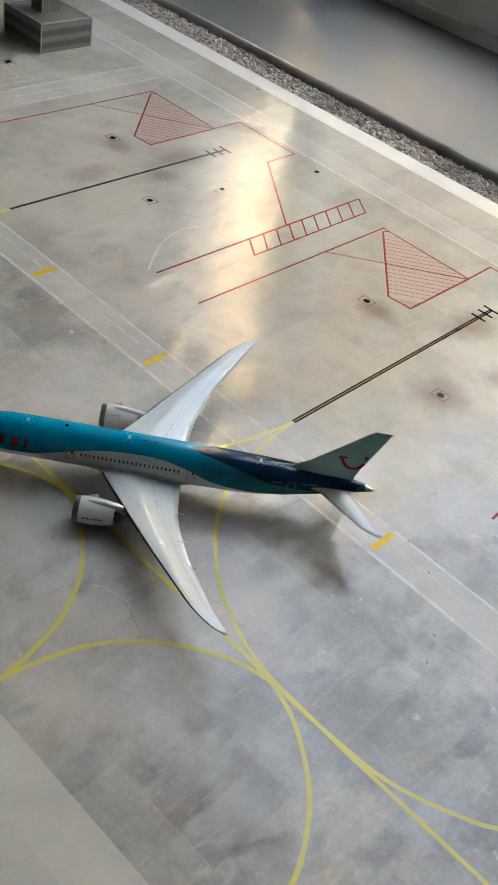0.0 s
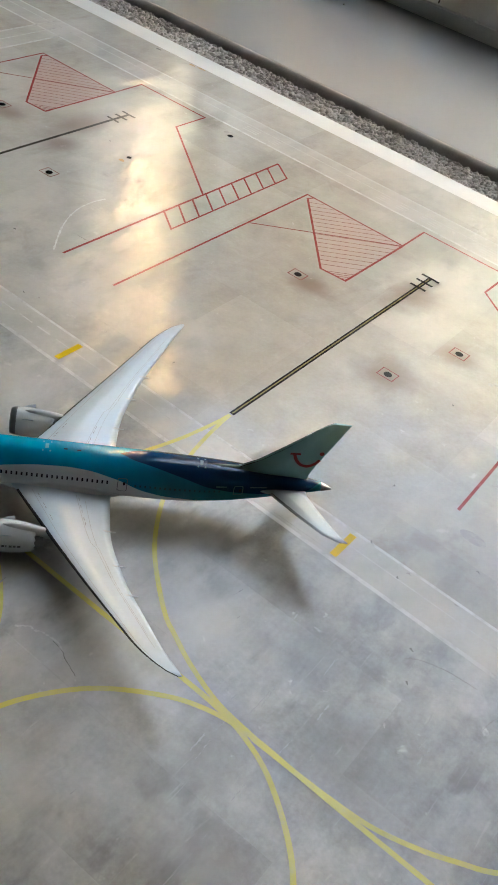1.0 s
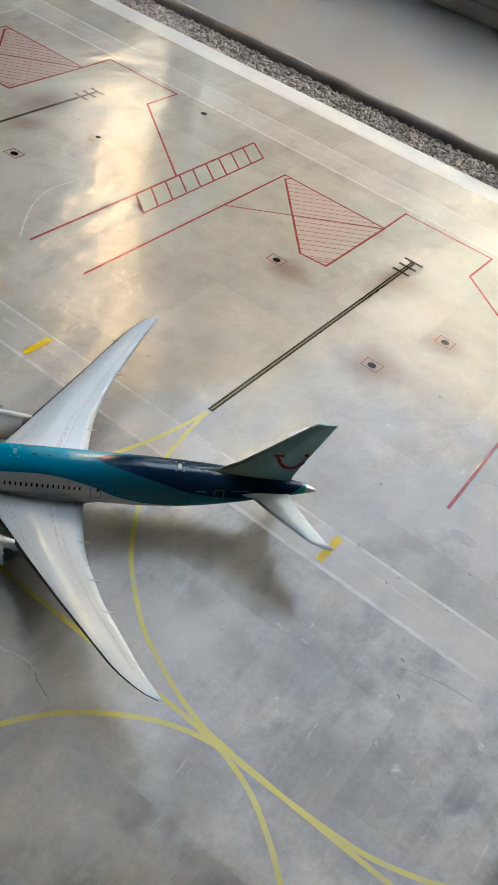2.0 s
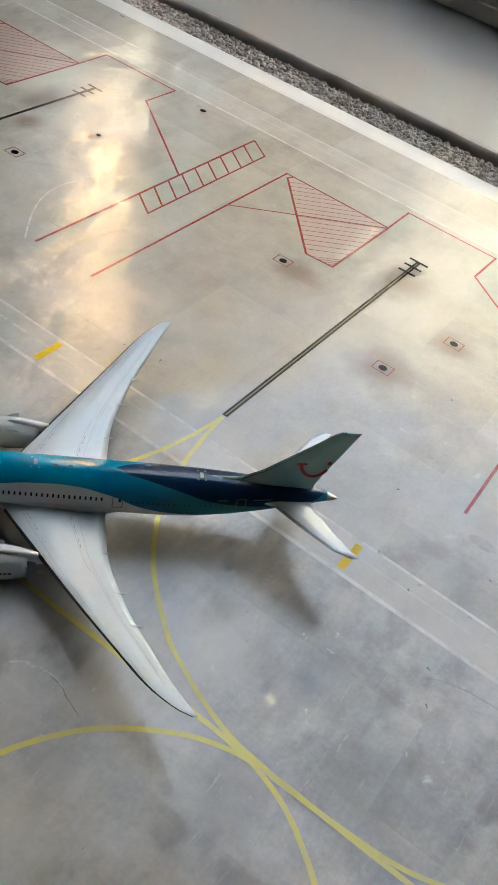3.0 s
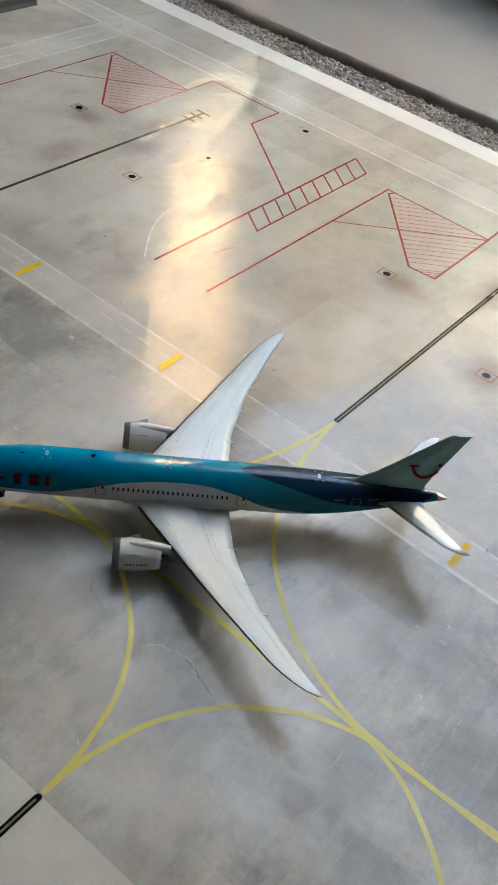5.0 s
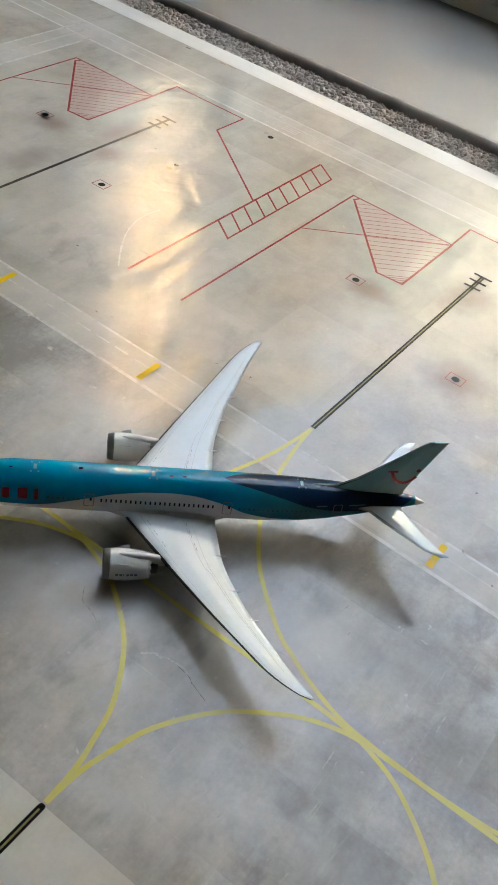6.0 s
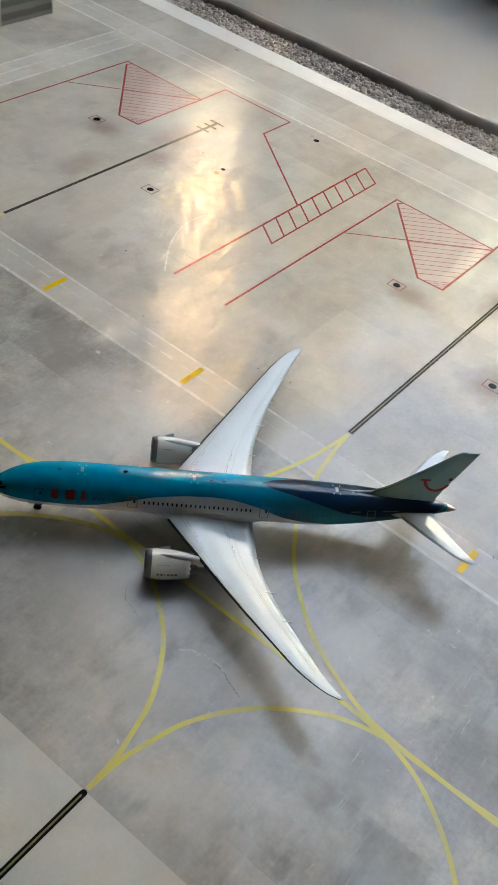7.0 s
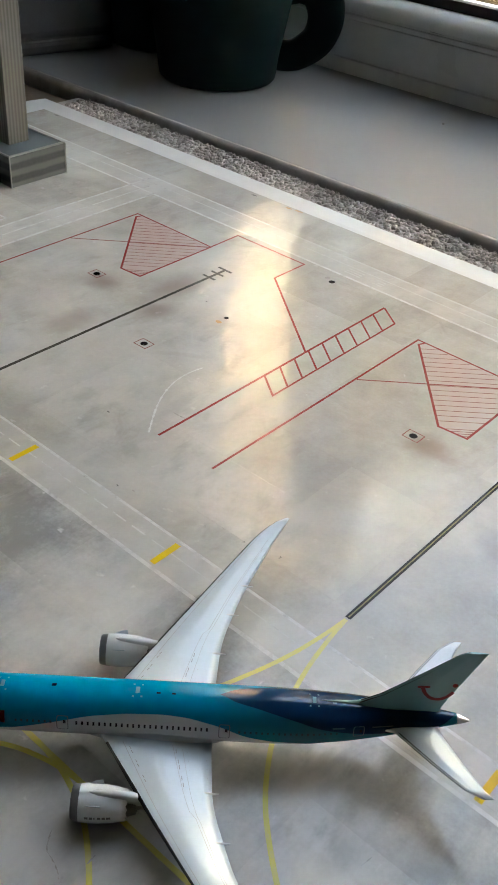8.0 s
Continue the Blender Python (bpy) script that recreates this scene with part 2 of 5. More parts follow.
M_WINGWHITE = plain("white_plane_paint", (0.74, 0.76, 0.77), 0.24, vary=0.04, scale=50, coat=0.2, gloss_vary=0.1)
M_WINGGREY = plain("wing_grey_paint", (0.64, 0.715, 0.775), 0.11, vary=0.04, scale=50, gloss_vary=0.05)
M_WINGGREY.node_tree.nodes["Principled BSDF"].inputs["Specular IOR Level"].default_value = 0.4
M_LEADING = plain("dark_leading_edge", (0.035, 0.036, 0.038), 0.35, vary=0.2, scale=90)
M_FIN = plain("pale_teal_paint", (0.22, 0.39, 0.395), 0.32, vary=0.05, scale=50, coat=0.4)
M_NAVY = plain("navy_paint", (0.010, 0.035, 0.10), 0.22, vary=0.1, scale=60, coat=0.6)
M_REDPAINT = plain("red_livery_paint", (0.26, 0.045, 0.045), 0.35, vary=0.1, scale=200)
M_SILVER = plain("bare_metal", (0.62, 0.62, 0.62), 0.3, metal=1.0, vary=0.08, scale=120)
M_LIP = plain("dark_metal_lip", (0.20, 0.205, 0.21), 0.35, metal=0.3, vary=0.15, scale=150)
M_DARK = plain("dark_glass_print", (0.02, 0.022, 0.026), 0.25, vary=0.2, scale=300)
M_ROOFDOT = plain("pale_blue_print", (0.22, 0.42, 0.50), 0.4, vary=0.08, scale=200)
M_WINGLINE = plain("wing_line_print", (0.46, 0.48, 0.50), 0.4, vary=0.08, scale=200)
M_GREYLINE = plain("panel_line_grey", (0.33, 0.34, 0.35), 0.4, vary=0.1, scale=200)
M_FAINTWIN = plain("tinted_window_print", (0.02, 0.09, 0.12), 0.3, vary=0.15, scale=300)
for dull in (M_FAINTWIN, M_DARK, M_ROOFDOT, M_REDPAINT):
    dull.node_tree.nodes["Principled BSDF"].inputs["Specular IOR Level"].default_value = 0.12
M_OUTLINE = plain("pale_outline_print", (0.08, 0.19, 0.25), 0.4, vary=0.1, scale=300)
M_DARKLINE = plain("door_outline_print", (0.16, 0.165, 0.17), 0.4, vary=0.1, scale=300)
M_TYRE = plain("black_rubber", (0.02, 0.02, 0.02), 0.7, vary=0.2, scale=300)
M_STRUT = plain("grey_strut", (0.35, 0.35, 0.36), 0.4, metal=0.4, vary=0.1, scale=300)


def livery():
    """Cyan upper body, white belly and navy tail, parted by the curves stored on the mesh."""
    m, nt, p = tree("livery")
    w = node(nt, "Attribute")
    w.attribute_name = "belly"
    n = node(nt, "Attribute")
    n.attribute_name = "tail"
    v = coords(nt)
    g = noise_(nt, v, 240.0, 3.0)
    cyan = mix_(nt, ramp_(nt, g, 0.3, 0.7), (0.002, 0.245, 0.43), (0.004, 0.28, 0.48))
    aft = node(nt, "Attribute")
    aft.attribute_name = "aft"
    cyan = mix_(nt, ramp_(nt, aft.outputs["Fac"], 0.0, 1.0), cyan, (0.025, 0.20, 0.27))
    col = mix_(nt, ramp_(nt, w.outputs["Fac"], -0.012, 0.012), cyan, (0.68, 0.69, 0.68))
    col = mix_(nt, ramp_(nt, n.outputs["Fac"], -0.012, 0.012), col, (0.005, 0.036, 0.098))
    feed(nt, p.inputs["Base Color"], col)
    feed(nt, p.inputs["Roughness"], math_(nt, 'ADD', math_(nt, 'MULTIPLY', g, 0.04), 0.03))
    p.inputs["Specular IOR Level"].default_value = 0.16
    p.inputs["Coat Weight"].default_value = 0.16
    p.inputs["Coat Roughness"].default_value = 0.04
    return m


M_LIVERY = livery()


def carpet_material(name, a, b, scale=900.0):
    m, nt, p = tree(name)
    v = coords(nt)
    gi = node(nt, "NewGeometry")
    k = math_(nt, 'ADD', math_(nt, 'MULTIPLY', noise_(nt, v, scale, 3.0), 0.5), math_(nt, 'MULTIPLY', gi.outputs["Random Per Island"], 0.5))
    k = math_(nt, 'ADD', math_(nt, 'MULTIPLY', k, 0.75), math_(nt, 'MULTIPLY', noise_(nt, v, 45.0, 2.0), 0.25))
    feed(nt, p.inputs["Base Color"], mix_(nt, ramp_(nt, k, 0.25, 0.75), a, b))
    p.inputs["Roughness"].default_value = 0.95
    p.inputs["Specular IOR Level"].default_value = 0.1
    bump_(nt, p, k, 0.6, 0.002)
    return m


M_RUG = carpet_material("grey_rug", (0.22, 0.195, 0.175), (0.60, 0.55, 0.50))
M_FLOOR = carpet_material("brown_floor", (0.12, 0.085, 0.06), (0.22, 0.165, 0.12), 300.0)
# White paint darkened to grey in its colour, against too much window light.
M_SILL = plain("darkened_sill_paint", (0.205, 0.205, 0.196), 0.44, vary=0.04, scale=9, fine=400, gloss_vary=0.04)
M_TRIM = plain("dark_edge_trim", (0.26, 0.24, 0.22), 0.95, vary=0.2, scale=60, bump=0.2)
M_TRIM.node_tree.nodes["Principled BSDF"].inputs["Specular IOR Level"].default_value = 0.1
M_FRAME = plain("grey_window_frame", (0.74, 0.745, 0.72), 0.3, vary=0.06, scale=30, bump=0.04)
M_GASKET = plain("black_gasket", (0.012, 0.012, 0.012), 0.6, vary=0.2, scale=80)
M_WALL = plain("room_wall", (0.32, 0.31, 0.295), 0.8, vary=0.06, scale=8, bump=0.2)
M_REVEAL = plain("white_recess_paint", (0.74, 0.735, 0.72), 0.75, vary=0.04, scale=8, bump=0.15)
M_CEIL = plain("room_ceiling", (0.46, 0.455, 0.45), 0.85, vary=0.04, scale=6, bump=0.1)
M_CURTAIN = plain("dark_curtain_cloth", (0.03, 0.026, 0.02), 0.9, vary=0.25, scale=70, bump=0.3)
M_PALECLOTH = plain("pale_panel_paint", (0.17, 0.162, 0.147), 0.85, vary=0.12, scale=40, bump=0.3)
M_MUG = plain("dark_green_glaze", (0.003, 0.011, 0.011), 0.55, vary=0.2, scale=40, bump=0.05)
M_MUG.node_tree.nodes["Principled BSDF"].inputs["Specular IOR Level"].default_value = 0.12
M_MUG_B = plain("deep_teal_glaze", (0.006, 0.02, 0.02), 0.55, vary=0.2, scale=40)
M_MUG_B.node_tree.nodes["Principled BSDF"].inputs["Specular IOR Level"].default_value = 0.12
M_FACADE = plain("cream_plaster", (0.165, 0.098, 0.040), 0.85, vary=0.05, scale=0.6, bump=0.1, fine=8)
M_GROUND = plain("tan_paving", (0.0172, 0.0118, 0.0062), 0.9, vary=0.12, scale=0.7, fine=9)
M_GROUND.node_tree.nodes["Principled BSDF"].inputs["Specular IOR Level"].default_value = 0.0
M_KERB = plain("grey_kerb", (0.012, 0.0105, 0.009), 0.9, vary=0.1, scale=3)
M_KERB.node_tree.nodes["Principled BSDF"].inputs["Specular IOR Level"].default_value = 0.0
M_PALEBLOCK = plain("pale_render", (0.36, 0.335, 0.29), 0.9, vary=0.05, scale=0.4, fine=6)
M_LIGHT_BLOCK = plain("light_blocker_dark", (0.06, 0.052, 0.044), 0.9, vary=0.15, scale=0.8, fine=9)
M_REFLECTION_END = plain("reflection_end_dark", (0.022, 0.018, 0.015), 0.95, vary=0.2, scale=1.0, fine=9)
M_FARPANE = plain("dull_dark_pane", (0.02, 0.022, 0.026), 0.6, vary=0.2, scale=2, fine=9)
M_FARPANE.node_tree.nodes["Principled BSDF"].inputs["Specular IOR Level"].default_value = 0.04
M_FARFRAME = plain("weathered_frame_paint", (0.2, 0.195, 0.185), 0.8, vary=0.1, scale=2, fine=9)
M_ROOF = plain("roof_slate", (0.12, 0.09, 0.08), 0.8, vary=0.2, scale=3)


def board_print():
    """Printed card: grey-green with pale bands, soft at the edges."""
    m, nt, p = tree("printed_card")
    tc = node(nt, "TexCoord")
    sep = node(nt, "SeparateXYZ")
    nt.links.new(tc.outputs["Object"], sep.inputs[0])
    z = math_(nt, 'MULTIPLY', sep.outputs[2], 1000.0)
    wob = math_(nt, 'MULTIPLY', noise_(nt, coords(nt), 90.0, 3.0), 1.5)
    z = math_(nt, 'ADD', z, wob)
    wave = math_(nt, 'SINE', math_(nt, 'MULTIPLY', z, 0.82))
    g = noise_(nt, coords(nt), 500.0, 3.0)
    col = mix_(nt, ramp_(nt, wave, -0.6, 0.8), (0.045, 0.05, 0.045), (0.165, 0.166, 0.15))
    col = mix_(nt, math_(nt, 'MULTIPLY', g, 0.3), col, (0.2, 0.2, 0.18))
    feed(nt, p.inputs["Base Color"], col)
    p.inputs["Roughness"].default_value = 0.45
    return m


def post_print():
    """Printed card with fine upright ribs."""
    m, nt, p = tree("ribbed_card")
    tc = node(nt, "TexCoord")
    sep = node(nt, "SeparateXYZ")
    nt.links.new(tc.outputs["Object"], sep.inputs[0])
    h = math_(nt, 'MULTIPLY', math_(nt, 'ADD', sep.outputs[0], sep.outputs[1]), 2 * math.pi / 0.0023)
    g = noise_(nt, coords(nt, (1, 1, 0.15)), 300.0, 3.0)
    s = math_(nt, 'ADD', math_(nt, 'SINE', h), math_(nt, 'MULTIPLY', math_(nt, 'SUBTRACT', g, 0.5), 1.6))
    feed(nt, p.inputs["Base Color"], mix_(nt, ramp_(nt, s, -0.9, 0.9), (0.105, 0.096, 0.078), (0.165, 0.153, 0.125)))
    p.inputs["Roughness"].default_value = 0.55
    return m


M_CARD = board_print()
M_POST = post_print()
M_CARDEDGE = plain("card_edge", (0.34, 0.33, 0.30), 0.6, vary=0.1, scale=200)
M_CARDTOP = plain("blue_grey_card", (0.11, 0.13, 0.135), 0.4, vary=0.15, scale=120)
M_TUGGREEN = plain("green_tug_paint", (0.015, 0.16, 0.085), 0.35, vary=0.1, scale=150, coat=0.3)
M_TUGDARK = plain("dark_tug_trim", (0.03, 0.035, 0.034), 0.5, vary=0.2, scale=200)


def glass():
    m, nt, p = tree("window_glass")
    p.inputs["Transmission Weight"].default_value = 1.0
    p.inputs["Roughness"].default_value = 0.0
    p.inputs["IOR"].default_value = 1.45
    p.inputs["Base Color"].default_value = (0.97, 0.985, 0.98, 1)
    return m


M_GLASS = glass()


# ---- builders (all in millimetres) ----
def mesh_of(name, verts, faces, smooth=False):
    me = bpy.data.meshes.new(name)
    me.from_pydata([(x * MM, y * MM, z * MM) for x, y, z in verts], [], faces)
    if smooth:
        me.polygons.foreach_set("use_smooth", [True] * len(me.polygons))
    me.update()
    return me


def solid(name, verts, faces, material, parent=None, label="", smooth=False):
    me = mesh_of(name, verts, faces, smooth)
    me.materials.append(material)
    ob = new(name, me)
    if parent is not None:
        ob.parent = parent
    if label:
        tagged(ob, label)
    return ob


def part(name, bm, material, parent, label="", smooth=False):
    """One bmesh as one mesh object under a thing or a part."""
    me = bpy.data.meshes.new(name)
    bmesh.ops.scale(bm, vec=(MM, MM, MM), verts=bm.verts)
    bm.to_mesh(me)
    bm.free()
    if smooth:
        me.polygons.foreach_set("use_smooth", [True] * len(me.polygons))
    me.materials.append(material)
    ob = new(name, me)
    if parent is not None:
        ob.parent = parent
    if label:
        tagged(ob, label)
    return ob


def thing(name, m, label, category, group="", kind=""):
    ob = new(name)
    ob.empty_display_size = 0.01
    ob.matrix_world = m
    return tagged(ob, label, category, group, kind)


def box_bm(x0, x1, y0, y1, z0, z1, bevel=0.0, segments=2):
    bm = bmesh.new()
    bmesh.ops.create_cube(bm, size=1.0)
    for v in bm.verts:
        v.co = Vector((x0 + (v.co.x + 0.5) * (x1 - x0), y0 + (v.co.y + 0.5) * (y1 - y0), z0 + (v.co.z + 0.5) * (z1 - z0)))
    if bevel:
        bmesh.ops.bevel(bm, geom=bm.edges[:], offset=bevel, segments=segments, affect='EDGES', profile=0.6)
    return bm


def loft(rings, close=True, caps=(True, True)):
    """Verts and faces through rings of equal count."""
    n = len(rings[0])
    verts = [p for r in rings for p in r]
    faces = []
    for i in range(len(rings) - 1):
        for j in range(n if close else n - 1):
            k = (j + 1) % n
            faces.append((i * n + j, i * n + k, (i + 1) * n + k, (i + 1) * n + j))
    if caps[0]:
        faces.append(tuple(range(n - 1, -1, -1)))
    if caps[1]:
        faces.append(tuple(range((len(rings) - 1) * n, len(rings) * n)))
    return verts, faces


def lathe_z(profile, n=48, cx=0.0, cy=0.0, caps=(True, True)):
    rings = [[(cx + r * math.cos(2 * math.pi * j / n), cy + r * math.sin(2 * math.pi * j / n), z) for j in range(n)] for r, z in profile]
    return loft(rings, True, caps)


def lathe_x(profile, n, cy, cz, caps=(True, True)):
    """Rings about an axis along x; profile rows of (x, radius)."""
    rings = [[(x, cy + r * math.sin(2 * math.pi * j / n), cz + r * math.cos(2 * math.pi * j / n)) for j in range(n)] for x, r in profile]
    return loft(rings, True, caps)


def ribbon(points, width, z, closed=False):
    """A flat strip of even width along a line of (x, y)."""
    pts = [Vector(p) for p in points]
    n = len(pts)
    left, right = [], []
    for i, p in enumerate(pts):
        a = pts[i - 1] if (i or closed) else None
        b = pts[(i + 1) % n] if (i < n - 1 or closed) else None
        d1 = (p - a).normalized() if a is not None else None
        d2 = (b - p).normalized() if b is not None else None
        d1, d2 = d1 or d2, d2 or d1
        t = (d1 + d2)
        t = t.normalized() if t.length > 1e-6 else d1
        m = Vector((-t.y, t.x))
        k = width / 2 / max(0.35, m.dot(Vector((-d1.y, d1.x))))
        left.append((p.x + m.x * k, p.y + m.y * k, z))
        right.append((p.x - m.x * k, p.y - m.y * k, z))
    verts = left + right
    faces = [(i, n + i, n + (i + 1) % n, (i + 1) % n) for i in range(n if closed else n - 1)]
    return verts, faces


def merge(pieces):
    verts, faces = [], []
    for v, f in pieces:
        k = len(verts)
        verts += v
        faces += [tuple(i + k for i in q) for q in f]
    return verts, faces


def smooth_curve(points, n=8):
    """Catmull-Rom through points."""
    p = [points[0]] + list(points) + [points[-1]]
    out = []
    for i in range(1, len(p) - 2):
        for j in range(n):
            t = j / n
            out.append(tuple(0.5 * (2 * p[i][a] + (p[i + 1][a] - p[i - 1][a]) * t + (2 * p[i - 1][a] - 5 * p[i][a] + 4 * p[i + 1][a] - p[i + 2][a]) * t * t
                                    + (3 * p[i][a] - p[i - 1][a] - 3 * p[i + 1][a] + p[i + 2][a]) * t ** 3) for a in range(len(p[0]))))
    out.append(tuple(points[-1]))
    return out


# ---- the room ----
def slab(name, x0, x1, y0, y1, z0, z1, material, label, category="wall"):
    return tagged(part(name, box_bm(x0, x1, y0, y1, z0, z1), material, None), label, category, kind="structure")


slab("floor", -2200, 2400, -3000, 300, -60, -9.5, M_FLOOR, "brown carpeted floor beside the window", "floor")
slab("ceiling", -2200, 2400, -3000, 640, 2480, 2560, M_CEIL, "plain white ceiling", "ceiling")
slab("wall_south", -2200, 2400, -3100, -3000, -60, 2480, M_WALL, "plain wall behind the camera")
slab("wall_east", 2400, 2500, -3100, 640, -60, 2480, M_WALL, "plain side wall")
slab("wall_west", -2300, -2200, -3100, 640, -60, 2480, M_WALL, "plain side wall")
slab("wall_north", -2200, -592, 286, 640, -60, 2480, M_REVEAL, "off-white wall beside the window recess")
# Unseen right wall, moved in to narrow the light from the window.
slab("wall_north_right", 390, 2400, 290, 640, -60, 2480, M_REVEAL, "off-white wall beside the window recess")
# Unseen wall added to keep the sun off the ground outside.
slab("sun_shade_wall", -7000, 7000, 340, 640, 2560, 9500, M_LIGHT_BLOCK, "unseen wall added above the window to shade the ground outside")
slab("wall_north_top", -592, 390, 500, 640, 1750, 2480, M_REVEAL, "wall above the window")

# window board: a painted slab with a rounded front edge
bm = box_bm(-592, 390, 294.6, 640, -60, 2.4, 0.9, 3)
tagged(part("window_sill", bm, M_SILL, None, smooth=False), "glossy white painted window board, its colour darkened to grey", "window sill", kind="structure")
rings = []
for x in [-592 + i * 60 for i in range(16)] + [390]:
    w = 0.5 * noise.noise(Vector((x * 0.02, 3.1, 0)))
    rings.append([(x, 288.2 + w, -30), (x, 288.2 + w, -3.6), (x, 288.6 + w, -1.0), (x, 289.4 + w, 0.6), (x, 290.6, 1.7), (x, 292.2, 2.3), (x, 294.5, 2.5), (x, 294.5, -30)])
v, f = loft(rings)
tagged(solid("trim", v, f, M_TRIM, None, smooth=True), "dark grey edge strip along the window board", "trim", kind="structure")


tagged(solid("crumb", *lathe_z([(0.2, 2.4), (1.0, 2.6), (0.8, 3.4), (0.2, 3.7)], 8, -245.4, 447.8), M_TRIM, None), "tiny dark crumb on the white window board", "crumb")


def upright(name, x0, x1, z0, z1, y0, y1, parent, material=None):
    return part(name, box_bm(x0, x1, y0, y1, z0, z1, 3.0, 3), material or M_FRAME, parent)


lower = [(497, 2.3), (496.5, 13.6), (499.2, 14.2), (499.2, 15.4), (496.8, 16.0), (495.5, 44.4), (497.8, 44.9), (497.8, 45.9), (495.2, 46.4), (494.9, 48.9),
         (496.9, 49.4), (496.9, 50.2)]
lower += [(507 - 13.5 * math.cos(math.pi / 2 * i / 14), 51.6 + 14.4 * math.sin(math.pi / 2 * i / 14)) for i in range(15)]
lower += [(560, 66.0), (560, 2.3)]
win = thing("window_1", pose(0, 0, 0), "grey framed window with a narrow side light", "window", kind="structure")
rings = [[(x, y, z) for y, z in lower] for x in (-592, 390)]
v, f = loft(rings)
rail = solid("window_frame", v, f, M_FRAME, win, "grey rounded lower frame rail", smooth=True)
rail.data.set_sharp_from_angle(angle=radians(28))
part("gasket", box_bm(-382, 300, 507, 515, 64, 73.5), M_GASKET, win, "black glazing gasket")
part("gasket", box_bm(-560, -417, 507, 515, 64, 73.5), M_GASKET, win, "black glazing gasket")
upright("mullion", -416, -384, 60, 1750, 499, 560, win)
upright("jamb", -592, -562, 60, 1750, 499, 560, win)
# Right jamb and head are unseen; their places are set to shape the shadows.
upright("jamb", 300, 390, 60, 1750, 499, 560, win)
upright("head", -592, 390, 1680, 1750, 499, 560, win)
part("seam", box_bm(-191.8, -191.2, 495.0, 497.5, 16.4, 44.0), M_GASKET, win, "fine upright joint in the rail")
for x0, x1 in ((-385.5, -379.5), (-563, -558), (-420.5, -415), (296, 301)):
    part("gasket", box_bm(x0, x1, 506.5, 516, 72, 1682), M_GASKET, win, "black glazing gasket")
for x0, x1 in ((-381, 300), (-559, -419)):
    pane = part("pane", box_bm(x0, x1, 520, 523, 72, 1682), M_GLASS, win, "clear glass pane")
    pane.visible_shadow = False

# curtains; the one at the end of the recess is an added dark sheet
def folded(name, x0, y0, x1, y1, z0, z1, folds, depth, material, label):
    n = folds * 10
    d = Vector((x1 - x0, y1 - y0))
    nrm = Vector((-d.y, d.x)).normalized()
    front, back = [], []
    for i in range(n + 1):
        t = i / n
        o = depth * math.sin(t * folds * 2 * math.pi) + depth * 0.4 * noise.noise(Vector((t * 7, x0 * 0.01, 0)))
        front.append((x0 + d.x * t + nrm.x * o, y0 + d.y * t + nrm.y * o))
        back.append((x0 + d.x * t + nrm.x * (o - 1.2), y0 + d.y * t + nrm.y * (o - 1.2)))
    loop = front + back[::-1]
    v, f = loft([[(x, y, z) for x, y in loop] for z in (z0, (z0 + z1) / 2, z1)])
    return tagged(solid(name, v, f, material, None, smooth=False), label, "curtain")


# Dark sheet added to darken the recess end; its height cuts bounce light.
folded("curtain", -551, 391, -588, 486, 2.6, 640, 4, 5, M_CURTAIN, "dark sheet added for the darkness at the end of the window recess")
folded("curtain", -1300, 272, -584, 276, -9, 2100, 16, 7, M_CURTAIN, "dark brown cloth curtain hanging beside the window")
# pale panel with a rounded foot closes the end of the recess
# Its unseen upper part is added to cut bounce light on the window board.
rings = []
for t in (0.0, 1.0):
    x, y = -570 + 21 * t, 297 + 92 * t
    prof = [(-12, 2.5), (2.0, 2.5), (3.2, 4.5), (3.4, 9), (2.6, 12.2), (0.4, 13.2), (0.2, 15.0), (1.4, 16.5), (2.6, 20), (2.8, 600), (1.5, 618), (-12, 620)]
    rings.append([(x + a * 0.975, y - a * 0.22, z) for a, z in prof])
v, f = loft(rings)
tagged(solid("end_panel", v, f, M_PALECLOTH, None), "pale grey panel with a grooved foot at the recess end", "trim", kind="structure")

# ---- outside ----
tagged(part("ground", box_bm(-200000, 200000, 1500, 400000, -3300, -3000), M_GROUND, None), "tan paved ground outside the window", "ground", kind="structure")
tagged(part("kerb", box_bm(-60000, 60000, 13180, 13420, -3000, -2900, 30), M_KERB, None), "grey kerb across the paving", "kerb", kind="structure")


def facade():
    """An unseen cream house, placed and sized to give the mat's warm reflection."""
    house = thing("house", pose(0, 0, 0), "unseen cream house placed for the warm reflection on the mat", "house")
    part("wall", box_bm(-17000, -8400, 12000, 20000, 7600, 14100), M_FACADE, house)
    # Dark block added below so that the warm reflection stops there.
    part("dark_lower_block", box_bm(-17000, -8400, 12000, 20000, -3000, 7600), M_REFLECTION_END, house, "dark lower block added to end the warm reflection")
    part("roof", box_bm(-17300, -8150, 11800, 20200, 14100, 14500, 100), M_ROOF, house, "dark slate roof edge")
    for x in (-15600, -13000, -10400):
        for z in (-1600, 1400, 4400, 8300, 11400):
            w = part("window", box_bm(x - 520, x + 520, 11960, 12020, z, z + 1350), M_FARFRAME, house, "grey framed house window")
            part("pane", box_bm(x - 460, x + 460, 11940, 11962, z + 60, z + 1290), M_FARPANE, w, "dark window pane")
    return house


